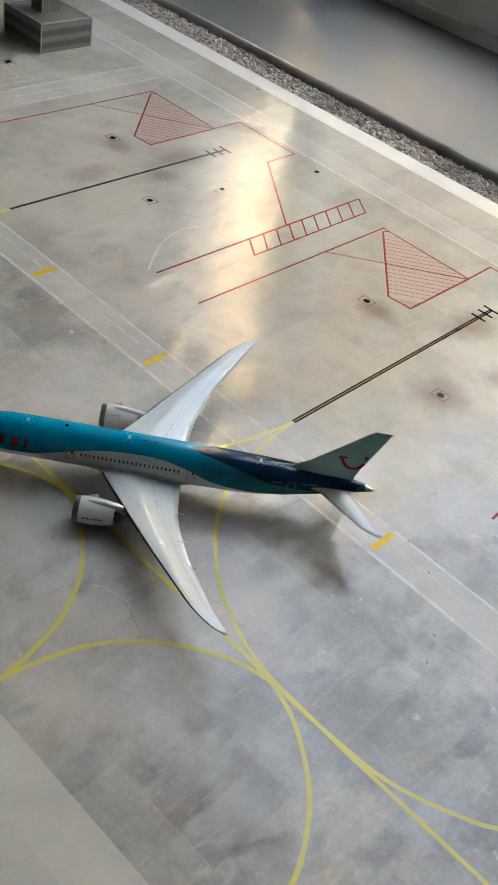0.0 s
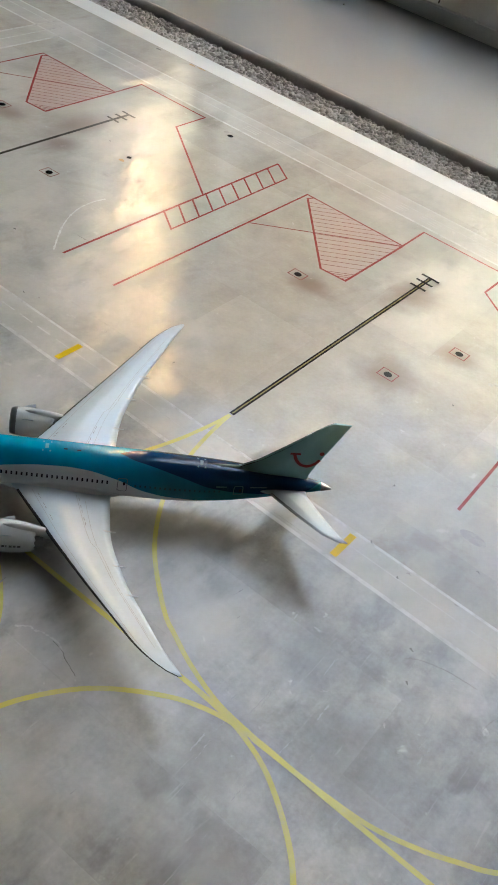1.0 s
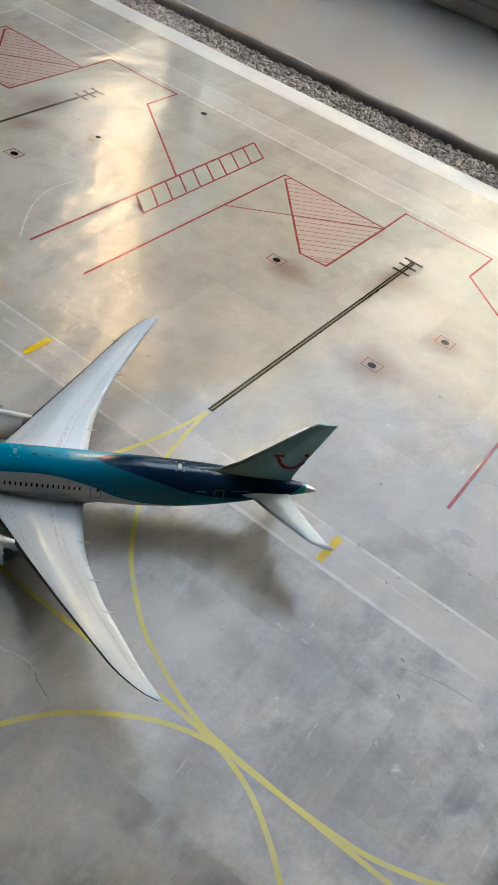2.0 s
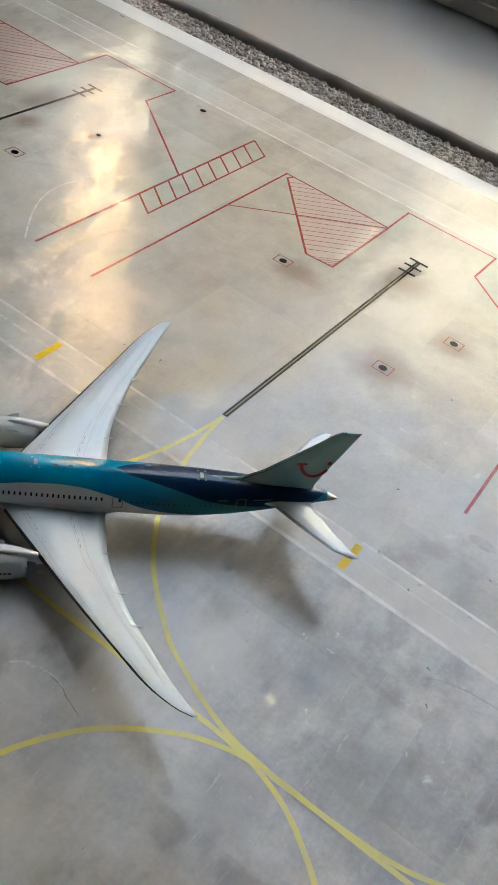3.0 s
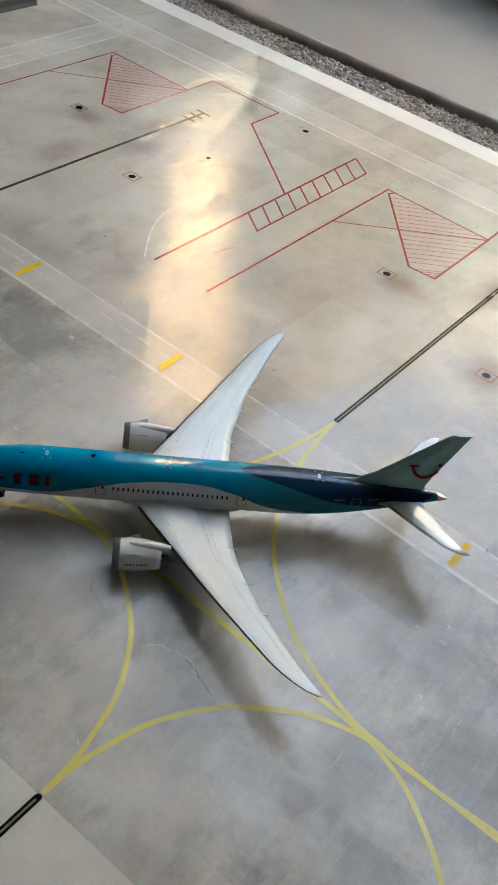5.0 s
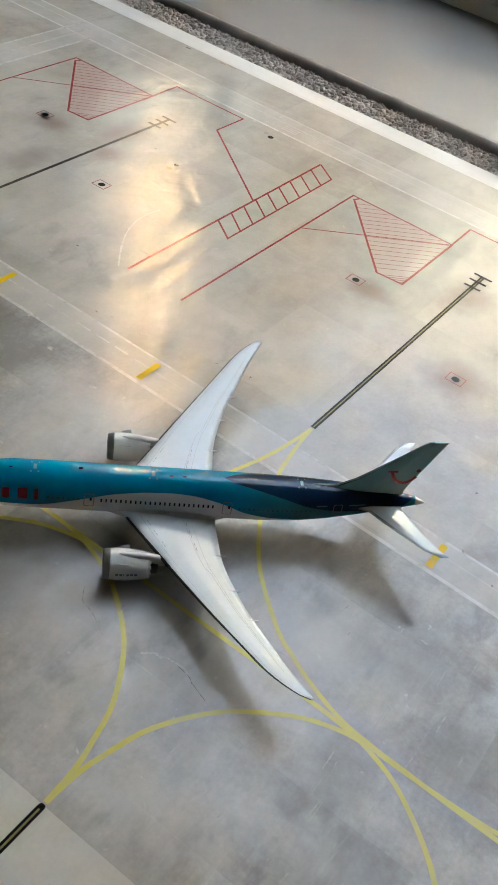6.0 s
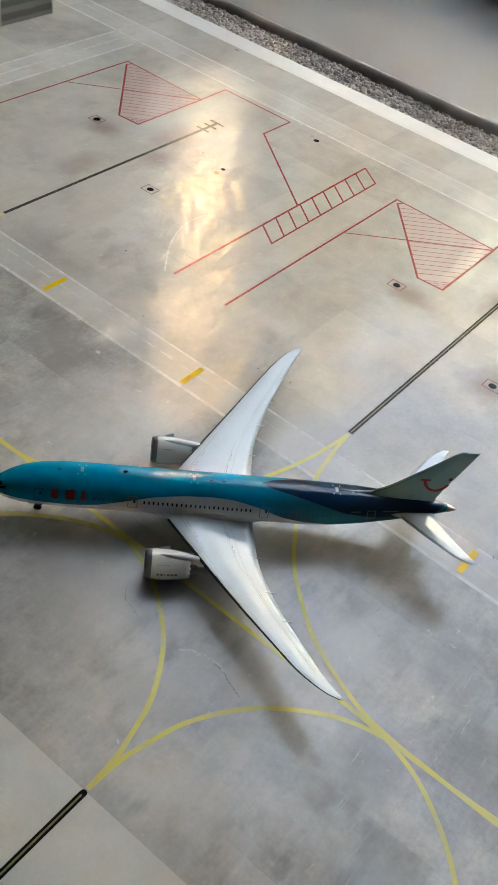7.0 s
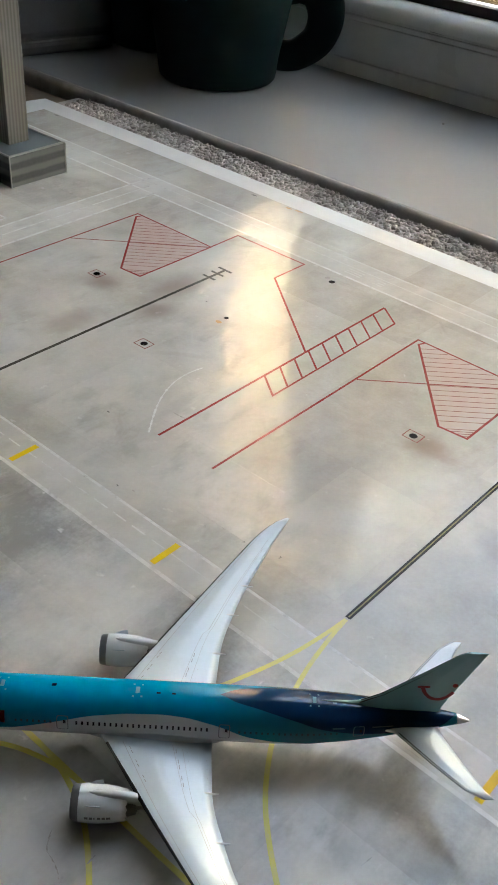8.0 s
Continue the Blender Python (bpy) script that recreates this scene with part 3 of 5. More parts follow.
def low_sky_blocker():
    """An unseen dark row, added to keep low sky out of the mat's reflection."""
    row = thing("house", pose(0, 0, 0), "unseen dark row of houses added to block the low sky", "house")
    part("wall", box_bm(-14500, 40000, 20500, 28000, -3000, 14600), M_LIGHT_BLOCK, row)
    part("roof", box_bm(-14500, 40300, 20200, 28300, 14600, 15100, 80), M_ROOF, row, "dark slate roof edge")
    for i in range(16):
        for z in (-1800, 1300, 4400, 7500, 10600):
            x = -6500 + 2900 * i
            w = part("window", box_bm(x - 550, x + 550, 20460, 20520, z, z + 1500), M_FARFRAME, row, "grey framed house window")
            part("pane", box_bm(x - 490, x + 490, 20440, 20462, z + 60, z + 1440), M_FARPANE, w, "dark window pane")
    return row


def reflector_block():
    """An unseen pale block, added as a bright reflection for the mat."""
    block = thing("pale_reflector_block", pose(0, 0, 0), "unseen pale block added to put a bright reflection on the mat", "building")
    part("wall", box_bm(-26200, -18400, 40000, 50000, -3000, 37500), M_PALEBLOCK, block)
    part("roof", box_bm(-26400, -18200, 39800, 50200, 37500, 37900, 80), M_ROOF, block, "dark roof edge")
    for x in (-24600, -22300, -20000):
        for z in (28300, 31300, 34300):
            w = part("window", box_bm(x - 480, x + 480, 39960, 40020, z, z + 1300), M_FARFRAME, block, "grey framed window")
            part("pane", box_bm(x - 420, x + 420, 39940, 39962, z + 60, z + 1240), M_FARPANE, w, "dark window pane")
    return block


low_sky_blocker()
reflector_block()
facade()


# ---- grey rug under the mat, with loops at its open edge ----
rug = tagged(part("rug", box_bm(-470, 385, -600, 287.8, -9.4, -3.2, 1.5, 2), M_RUG, None), "grey looped rug under the mat", "rug")


def loops(x0, x1, y0, y1, count, seed):
    rnd = np.random.default_rng(seed)
    base = [(0, 0, 1), (1, 0, 0), (0, 1, 0), (-1, 0, 0), (0, -1, 0), (0.6, 0.6, 0.6), (-0.6, 0.6, 0.6), (-0.6, -0.6, 0.6), (0.6, -0.6, 0.6)]
    quads = [(0, 5, 6), (0, 6, 7), (0, 7, 8), (0, 8, 5), (1, 2, 5), (2, 6, 5), (2, 3, 6), (3, 7, 6), (3, 4, 7), (4, 8, 7), (4, 1, 8), (1, 5, 8)]
    verts, faces = [], []
    for i in range(count):
        x, y = rnd.uniform(x0, x1), rnd.uniform(y0, y1)
        a, r, h = rnd.uniform(0, 3.14), rnd.uniform(0.6, 1.5), rnd.uniform(0.4, 2.2)
        ca, sa = math.cos(a), math.sin(a)
        k = len(verts)
        for bx, by, bz in base:
            bx *= 2.1
            verts.append((x + r * (bx * ca - by * sa), y + r * (bx * sa + by * ca), -3.6 + bz * h))
        faces += [tuple(k + j for j in q) for q in quads]
    return verts, faces


v, f = loops(-462, 330, 252, 289.0, 11000, 4)
tagged(solid("looped_surface", v, f, M_RUG, rug, smooth=True), "looped grey pile", kind="stuff")

# ---- the printed mat ----
D = 192.5
mat = thing("airport_mat", pose(0, 0, 0), "glossy printed airport apron mat lying on a grey rug", "play mat")


def sheet_bm(x0, x1, y0, y1, z, thick, nx, ny, lift):
    bm = bmesh.new()
    grid = [[bm.verts.new((x0 + (x1 - x0) * i / nx, y0 + (y1 - y0) * j / ny, z + lift(x0 + (x1 - x0) * i / nx, y0 + (y1 - y0) * j / ny))) for i in range(nx + 1)] for j in range(ny + 1)]
    top = [bm.faces.new((grid[j][i], grid[j][i + 1], grid[j + 1][i + 1], grid[j + 1][i])) for j in range(ny) for i in range(nx)]
    got = bmesh.ops.extrude_face_region(bm, geom=top)
    for e in got["geom"]:
        if isinstance(e, bmesh.types.BMVert):
            e.co.z -= thick
    bmesh.ops.recalc_face_normals(bm, faces=bm.faces[:])
    return bm


def curl(x, y):
    """The sheet lies flat; its far rim bends down a little onto the rug."""
    return -1.2 * max(0.0, (y - 250) / 12) ** 2


part("sheet", sheet_bm(-477, 400, -620, 261.5, -0.1, 1.6, 60, 60, curl), M_BORDER, mat, "white vinyl sheet with a plain border")


def print_area(name, x0, x1, y0, y1, z, material, label):
    return solid(name, [(x0, y0, z), (x1, y0, z), (x1, y1, z), (x0, y1, z)], [(0, 1, 2, 3)], material, mat, label)


print_area("apron", -455, 400, -22.0, 243, 0.0, M_APRON, "pale beige printed concrete apron")
print_area("taxiway", -455, 400, -164.9, -22.0, 0.0, M_TAXI, "darker grey printed taxiway concrete")
print_area("lower_apron", -455, 400, -600, -164.9, 0.0, M_LOWER, "pale grey printed concrete apron")
# the service lane is skewed towards the right to fit the camera's view
LANE_X = [-455, -200, -100, 0, 130, 400]
LANE_LOW, LANE_HIGH = [-27.2, -27.2, -27.5, -28.7, -31.0, -35.0], [-10.6, -10.8, -11.8, -13.2, -15.0, -18.6]


def lane(share):
    """Points along the lane, share 0 at its lower and 1 at its upper edge."""
    return [(x, a + (b - a) * share) for x, a, b in zip(LANE_X, LANE_LOW, LANE_HIGH)]


def lane_y(x, share):
    return float(np.interp(x, LANE_X, [y for _, y in lane(share)]))


v = [(x, y, 0.025) for share in (0.0, 1.0) for x, y in lane(share)]
solid("service_lane", v, [(i, i + 1, i + 7, i + 6) for i in range(5)], M_BAND, mat, "pale printed service lane")

Z1, Z2, Z3 = 0.05, 0.08, 0.11


layer = [0]


def mark(name, geo, material, label=""):
    """A printed marking; each lies a hair above the one before."""
    layer[0] += 1
    v, f = geo
    return solid(name, [(x, y, z + 0.0006 * layer[0]) for x, y, z in v], f, material, mat, label)


# white service lanes
mark("white_line", ribbon(lane(0.0), 1.5, Z1), M_WHITE_FAINT, "solid white lane edge")
mark("white_line", ribbon(lane(1.0), 1.1, Z1), M_WHITE_FAINT, "thin white lane edge")
mark("dashed_line", merge([ribbon([(x, lane_y(x, 0.6)), (x + 7, lane_y(x + 7, 0.6))], 0.6, Z1) for x in range(-450, -70, 10)]), M_WHITE_FAINT, "faint dashed white lane line")
mark("dashed_line", ribbon([(-70, lane_y(-70, 0.6)), (0, lane_y(0, 0.6)), (130, lane_y(130, 0.6)), (400, lane_y(400, 0.6))], 0.5, Z1), M_WHITE_GHOST, "faint unbroken white lane line")
for y, w, m in ((213.0, 1.4, M_WHITE_LINE), (205.5, 0.8, M_WHITE_FAINT), (193.8, 1.5, M_WHITE_LINE)):
    mark("white_line", ribbon([(-455, y), (-215, y)], w, Z1), m)
    mark("white_line", ribbon([(-215, y), (400, y)], w, Z1), M_WHITE_FAINT if w > 1.45 else M_WHITE_GHOST, "fainter right part of a white lane line")
for x0, x1 in ((-60, -52), (-48, -42), (-34, -22), (2, 10), (40, 52), (-150, -140), (-132, -126)):
    mark("zebra_patch", merge([ribbon([(x0, y), (x1, y)], 1.0, Z1) for y in (198.5, 200.7, 202.9)]), M_WHITE_GHOST, "small worn white stripes")
# a side lane that leaves the far lane
for x, y, w in ((-310.3, 212, 1.5), (-301, 201, 1.1), (-290.5, 195, 1.6)):
    mark("white_line", ribbon([(x, -10), (x, y)], w, Z1), M_WHITE_FAINT)
mark("white_line", ribbon([(-420, 106.5), (-317.6, 106.5), (-317.0, 20)], 1.1, Z1), M_WHITE_FAINT, "white parking box outline")
mark("white_line", ribbon([(-420, 100.0), (-324, 100.0), (-323.5, 20)], 0.8, Z1), M_WHITE_FAINT, "white parking box outline")

mark("lane_tint", ribbon([(-455, 203.4), (400, 203.4)], 18.5, 0.02), M_BAND, "pale tinted lane")
mark("lane_tint", ribbon([(-300.5, -10), (-300.5, 194)], 20, 0.03), M_BAND, "pale tinted lane")
# yellow bars across the lane
for x in (-138.7, -61.7, 64.0, 141.0):
    mark("yellow_bar", ribbon([(x, lane_y(x, 0.11)), (x, lane_y(x, 0.9))], 2.5, Z2), M_YELLOW_BAR, "short yellow bar across the lane")

# yellow taxi lines
LONG_X, LONG_Y = (-455, 60, 112, 400), (-96.0, -96.3, -97.3, -99.0)
mark("taxi_line", ribbon(list(zip(LONG_X, LONG_Y)), 1.5, Z2), M_YELLOW, "long yellow taxi centre line")
def long_y(x):
    return float(np.interp(x, LONG_X, LONG_Y))


UP = [(0, -0.6), (1.0, -10), (3.4, -24), (7.6, -39), (12.9, -52), (24.4, -68.2), (41.0, -82.7), (50.4, -87.8), (59.4, -91.8), (71, -95.3), (82, -96.5), (94, -97.0), (108, -97.2)]
DOWN = [(0, -164.2), (0.6, -154), (2.2, -146), (6.6, -131.8), (17.2, -116), (32.6, -103.8), (45.4, -98.4), (57, -96.6), (66, -96.2)]
for k in (-2, -1, 0, 1):
    for side in (-1, 1):
        mark("taxi_line", ribbon(smooth_curve([(k * D + side * x, y) for x, y in UP]), 1.45, Z2), M_YELLOW, "curved yellow lead-in line")
for k in (-4, -3, -2, -1, 0, 1, 2, 3):
    x = 27.6 + 100.7 * k
    for side in (-1, 1):
        mark("taxi_line", ribbon(smooth_curve([(x + side * a, y) for a, y in DOWN[:-2]] + [(x + side * a, long_y(x + side * a)) for a in (58, 70, 84)]), 1.5, Z2), M_YELLOW, "curved yellow lead-in line")
    mark("stand_line", merge([ribbon([(x, -165.6), (x, -320)], 2.0, Z1), ([(x + 1.0 * math.cos(math.pi * i / 10), -165.6 + 1.0 * math.sin(math.pi * i / 10), Z1) for i in range(11)], [tuple(range(11))])]), M_BLACK, "black bordered stand line")
    mark("stand_core", ribbon([(x, -166.2), (x, -320)], 0.55, Z2), M_YELLOW_CORE, "thin yellow core line")


# red stand markings, one set for each stand
def stand(k):
    x = k * D
    # The far stand's line is greyer, narrower and coreless to fit the camera's view.
    mark("stand_line", ribbon([(x, 0.2), (x, 151.2)], 1.7 if k == -1 else 2.1, Z1), M_GREYSTAND if k == -1 else M_BLACK, "black bordered stand line")
    if k != -1:
        mark("stand_core", ribbon([(x, 0.8), (x, 150)], 0.5, Z2), M_YELLOW_CORE, "thin yellow core line")
    for y, w in ((151.4, 9.4), (145.4, 8.6), (139.2, 8.4)):
        mark("stop_bar", ribbon([(x - w / 2, y), (x + w / 2, y)], 1.5, Z3), M_GREYSTAND if k == -1 else M_BLACK, "short black stop bar")
    mark("red_line", ribbon([(x - 82.5, 25), (x - 82.5, 166.6), (x - 24.2, 166.2)], 1.0, Z1), M_RED, "red stand boundary line")
    poly = [(x - 79.6, 163.2), (x - 78.0, 165.6), (x - 25.0, 165.4), (x - 24.1, 114.0), (x - 37.2, 112.8)]
    v, f = [(px, py, Z1 - 0.02) for px, py in poly], [(4, 3, 2, 1, 0)]
    mark("hatch_tint", (v, f), M_HATCH_FILL, "red tinted hatched triangle")
    mark("red_line", ribbon([(x - 24.1, 166), (x - 24.1, 113.6), (x - 37.2, 112.6), (x - 79.9, 163.0), (x - 78.6, 166)], 1.1, Z2), M_RED, "red outline of the hatched area")
    hat = []
    for i in range(1, 17):
        t = i / 17.0
        # from the slanted side to the far or the right side
        a = (x - 37.2 + (-42.6) * t, 112.8 + 50.2 * t)
        run = min(54.0, (x - 24.6) - a[0])
        b = (a[0] + run, a[1] + run * 0.86)
        if b[1] > 165.4:
            c = (165.4 - a[1]) / 0.86
            b = (a[0] + c, 165.4)
        hat.append(ribbon([a, b], 0.42, Z2 - 0.015))
    for i in range(1, 5):
        a = (x - 37.2 + 13 * i / 5, 112.8 + i * 0.15)
        run = (x - 24.6) - a[0]
        hat.append(ribbon([a, (a[0] + run, a[1] + run * 0.86)], 0.42, Z2 - 0.015))
    for piece in hat:
        mark("hatch_stripe", piece, M_HATCH)
    mark("thin_line", ribbon([(x - 81.8, 116.6), (x - 24.2, 165.6)], 0.75, Z3 - 0.012), M_RED_THIN, "thin pale red diagonal line")
    mark("red_line", ribbon([(x - 24.2, 165.5), (x - 24.6, 188.4), (x + 23.2, 188.4), (x + 23.0, 164.2), (x + 80.6, 118.0)], 1.0, Z1), M_RED, "red stand boundary line")
    if k < 1:
        ladder(x + 80.7)


def ladder(lx):
    mark("red_line", ribbon([(lx, 25.3), (lx, 180.6)] if lx < 0 else [(lx + 2.6, 22.8), (lx + 1.2, 70), (lx, 180.6)], 1.15, Z2), M_RED, "red ladder rail")
    mark("red_line", ribbon([(lx, 180.6), (lx + 12.8, 171.0), (lx + 12.8, 79.8), (lx, 89.2)], 0.95, Z2), M_RED, "red ladder rail")
    for i in range(1, 9):
        y = 89.2 + 91.4 * i / 9
        mark("ladder_rung", ribbon([(lx + 0.4, y), (lx + 12.4, y - 9.4)], 0.9, Z3), M_RED)


for k in (-1, 0, 1):
    stand(k)


def disc(x, y, r, z, n=20, squash=1.0, seed=0):
    return [(x + r * math.cos(2 * math.pi * i / n), y + r * squash * math.sin(2 * math.pi * i / n), z) for i in range(n)], [tuple(range(n))]


def cover(x, y, ring=True):
    if ring:
        mark("cover_outline", ribbon([(x - 3.6, y - 2.9), (x + 3.6, y - 2.9), (x + 3.6, y + 2.9), (x - 3.6, y + 2.9)], 0.42, Z2, True), M_RED_THIN, "thin red square outline")
    mark("pit_cover", disc(x, y, 1.75, Z1), M_HOLE, "round dark pit cover")


for k in (-2, -1, 0, 1):
    cover(k * D - 40.6, 99.2)
    cover(k * D + 25.8, 69.3)
    if k != -1:
        cover(k * D + 38.8, 107.7)
mark("oil_spot", disc(-157.6, 114.4, 1.2, Z2), M_HOLE, "small black spot")
mark("rust_patch", disc(-157.6, 109.0, 1.7, Z1 - 0.01, squash=0.7), M_ORANGE, "small rusty orange patch")
mark("pit_cover", disc(-146.7, 183.1, 1.7, Z1), M_HOLE, "small dark cover")
mark("oil_spot", disc(-151.0, 185.0, 1.4, Z1), M_SMUDGE, "small grey spot")

# scuffs, cracks and curved marks, ragged and uneven in width
def ragged(points, width, z, seed, gap=0.0, n=14, jit=0.14):
    rnd = random.Random(seed)
    pts = smooth_curve(points, n)
    pts = [(x + rnd.uniform(-jit, jit), y + rnd.uniform(-jit, jit)) for x, y in pts]
    pieces, run = [], []
    for p in pts:
        if rnd.random() < gap and len(run) > 2:
            pieces.append(run)
            run = []
        run.append(p)
    pieces.append(run)
    out = []
    for run in pieces:
        if len(run) < 2:
            continue
        v, f = ribbon(run, 1.0, z)
        n = len(run)
        for i, (x, y) in enumerate(run):
            w = width * (0.35 + rnd.random()) * min(1.0, 0.3 + min(i, n - 1 - i) / 3)
            for k in (i, n + i):
                v[k] = (x + (v[k][0] - x) * w, y + (v[k][1] - y) * w, z)
        out.append((v, f))
    return merge(out)


# The bright highlight on a crease of the sheet, painted as a pale strip.
mark("scuff", ragged([(-115.6, 23.6), (-122.8, 33.1), (-129.7, 43.9), (-134.3, 55.2), (-135.6, 65.5), (-134.3, 74.3)], 0.8, Z1, 3, 0.0, 14, 0.05), M_WHITE_LINE, "painted highlight along a curved crease")
mark("scuff", ragged([(-119.1, 40.5), (-115.6, 40.6), (-112.1, 41.0)], 0.6, Z1, 9, 0.0, 6, 0.1), M_SMUDGE, "short grey tick")
# fine hairs lying on the sheet
def hair(points):
    path = [(x, y, 0.16) for x, y in smooth_curve(points, 10)]
    rings = [[(x, y + 0.065 * math.cos(q), z + 0.065 * math.sin(q)) if abs(path[-1][0] - path[0][0]) > 4 else (x + 0.065 * math.cos(q), y, z + 0.065 * math.sin(q)) for q in (0, 2.1, 4.2)] for x, y, z in path]
    v, f = loft(rings)
    tagged(solid("hair", v, f, M_HAIR, None), "thin brown hair lying curved on the printed mat", "hair", "hairs on the mat")


hair([(101.2, -45.2), (104.9, -42.4), (111.7, -40.1), (117.3, -39.3), (122.5, -38.9)])
hair([(86.2, 43.9), (89.5, 46.0), (93.4, 46.6), (99, 45.2)])
hair([(129.9, -53.1), (129.7, -48.8), (130.8, -44.0), (133.0, -40.0)])
mark("scuff", ragged([(16.8, -116.6), (19.5, -113.9), (21.7, -113.6), (23.6, -112.6), (26.2, -112.2), (29.0, -112.0), (31.0, -112.8)], 0.5, Z2, 5, 0.04), M_WHITE_LINE, "pale worn edge along a crack")
mark("crack", ragged([(27.5, -112.6), (31.2, -113.0), (33.8, -114.2), (36.6, -115.1), (39.6, -116.0)], 0.2, Z1, 6, 0.05), M_CRACK, "fine dark crack in the print")
mark("crack", ragged([(-10.2, -109.8), (-7.1, -114.0), (-2.7, -115.2), (1.2, -117.0)], 0.3, Z1, 7, 0.1), M_SMUDGE, "fine dark crack in the print")
mark("scuff", ragged([(0.6, -115.0), (2.2, -117.4), (5.0, -119.0)], 0.6, Z1, 8, 0.0, 6, 0.06), M_SCUFF, "short pale scuff")
rnd = random.Random(12)
for x, y in ((3, -110), (52, -64), (58, -70), (70, -58), (-30, -70), (92, -112), (62, -140)):
    n = rnd.uniform(1.5, 5)
    a = radians(90 + rnd.uniform(-14, 14))
    mark("scuff", ragged([(x, y), (x + n * 0.5 * math.cos(a), y + n * 0.5 * math.sin(a)), (x + n * math.cos(a), y + n * math.sin(a))], 0.4, Z1, int(x * 7 + y), 0.0, 3, 0.04), M_SCUFF, "short pale scratch")
for i in range(12):
    x, y, n = rnd.gauss(84, 18), rnd.gauss(-92, 24), rnd.uniform(4, 11)
    if y > -42:
        continue
    a = radians(92 + rnd.uniform(-5, 5))
    streak = ragged([(x, y), (x + n * 0.5 * math.cos(a), y + n * 0.5 * math.sin(a)), (x + n * math.cos(a), y + n * math.sin(a))], rnd.uniform(0.25, 0.5), 0.006 + 0.001 * i, 40 + i, 0.2, 8, 0.12)
    solid("scratch", *streak, M_STREAK, mat, "long pale worn streak")
mark("scuff", merge([disc(60.5, 101.5, 2.2, Z1, squash=0.6), disc(63.2, 99.6, 1.6, Z1 + 0.004, squash=0.7), disc(58.2, 99.4, 1.2, Z1 + 0.008)]), M_SCUFF, "small white scuffed spot")
mark("smudge", disc(93.4, 14.6, 5.0, Z1, squash=0.5), M_SMUDGE, "grey smudge")
for i, (x, y) in enumerate(((-61.8, -0.7), (-33, 6), (-47, 3), (-93.5, -5.1), (-137.3, 21.7), (-99.8, -7.2), (-112, -12.1), (-175.3, 119.3), (61.3, 15.3), (112.1, -0.3),
                            (101.7, 2.1), (83.8, -20.2), (103, -15.8), (101.1, -41), (106, -52.1), (108.4, -68.6), (53.9, 73.9), (69.8, -13.7), (85.7, -16))):
    n, a = 0.45 + 0.4 * rnd.random(), rnd.uniform(0.0, 3.1)
    geo = ragged([(x - n * math.cos(a), y - n * math.sin(a)), (x, y), (x + n * math.cos(a), y + n * math.sin(a))], 0.55, Z1, 90 + i, 0.0, 4, 0.15)
    mark("speck", geo, M_CRACK if i % 3 else M_SMUDGE, "small dark speck")

# chips in the print along the white border
for x, y, w, m in ((-249.5, 239.3, 2.2, M_CRACK), (-222.8, 240.2, 2.6, M_ORANGE), (-438.0, 240.8, 3.0, M_CRACK), (-430.5, 241.6, 1.6, M_SCUFF), (-300, 241.5, 1.2, M_SMUDGE), (-216.0, 241.2, 3.4, M_ORANGE)):
    mark("chip", ([(x - w, y - 0.5, Z2), (x - w * 0.2, y - 0.9, Z2), (x + w, y - 0.3, Z2), (x + w * 0.7, y + 0.6, Z2), (x - w * 0.6, y + 0.7, Z2)], [(0, 1, 2, 3, 4)]), m, "small chip at the print's edge")


# ---- the model airplane: x aft from the nose, y to starboard ----
plane = thing("model_airplane", pose(-0.0636, -0.1178, 0, 0, 0, 40.49), "die-cast model jet airliner in cyan, white and navy paint", "model airplane")
RAD_U = [0, .25, .8, 1.8, 3.4, 6, 10, 15, 22, 32, 100, 110, 120, 130, 140, 146, 148.9]
RAD_R = [.1, 0.9, 1.65, 2.5, 3.5, 4.75, 6.0, 6.75, 7.2, 7.35, 7.35, 7.05, 6.2, 4.9, 3.2, 2.1, 1.5]
MID_U = [0, 3, 6, 10, 15, 22, 100, 110, 120, 130, 140, 149]
MID_Z = [9.4, 10.1, 10.8, 11.5, 12.1, 12.55, 12.65, 12.85, 13.5, 14.3, 15.0, 15.3]
BELLY_U = [0, 6, 16, 25, 32, 42, 51.6, 61, 71, 78, 87, 92.7, 100, 108, 120, 135, 150]
BELLY_A = [88, 96, 103, 106, 101, 79, 60, 51, 48.5, 53, 70, 91, 105, 115, 125, 146, 170]
TAIL_U = [0, 86.4, 87.2, 90, 95, 102, 107.5, 113, 120, 130, 145.6, 148.6, 153]
TAIL_A = [-30, -3, 8, 17, 26, 41, 53, 68, 80, 95, 102, -20, -30]


def radius(u):
    return float(np.interp(u, RAD_U, RAD_R))


def middle(u):
    return float(np.interp(u, MID_U, MID_Z))


def skin(u, deg, off=0.0):
    """A point on the body; deg from the top, positive to port."""
    a, r = radians(deg), radius(u) + off
    return (u, -r * math.sin(a), middle(u) + r * math.cos(a))


def soften(xs, ys):
    """Even samples of a table, smoothed."""
    u = np.linspace(0, 153, 400)
    y = np.interp(u, xs, ys)
    k = np.ones(13) / 13
    return u, np.convolve(np.pad(y, 6, mode="edge"), k, "valid")


SB, ST = soften(BELLY_U, BELLY_A), soften(TAIL_U, TAIL_A)
stations = list(np.concatenate([[0, .12, .25, .5, .8, 1.2, 1.8, 2.6, 3.4, 4.6, 6, 8, 10, 12.5], np.linspace(15, 148.9, 150)]))
NS = 72
sr = np.convolve(np.pad([radius(u) for u in stations], 1, mode="edge"), [.25, .5, .25], "valid")
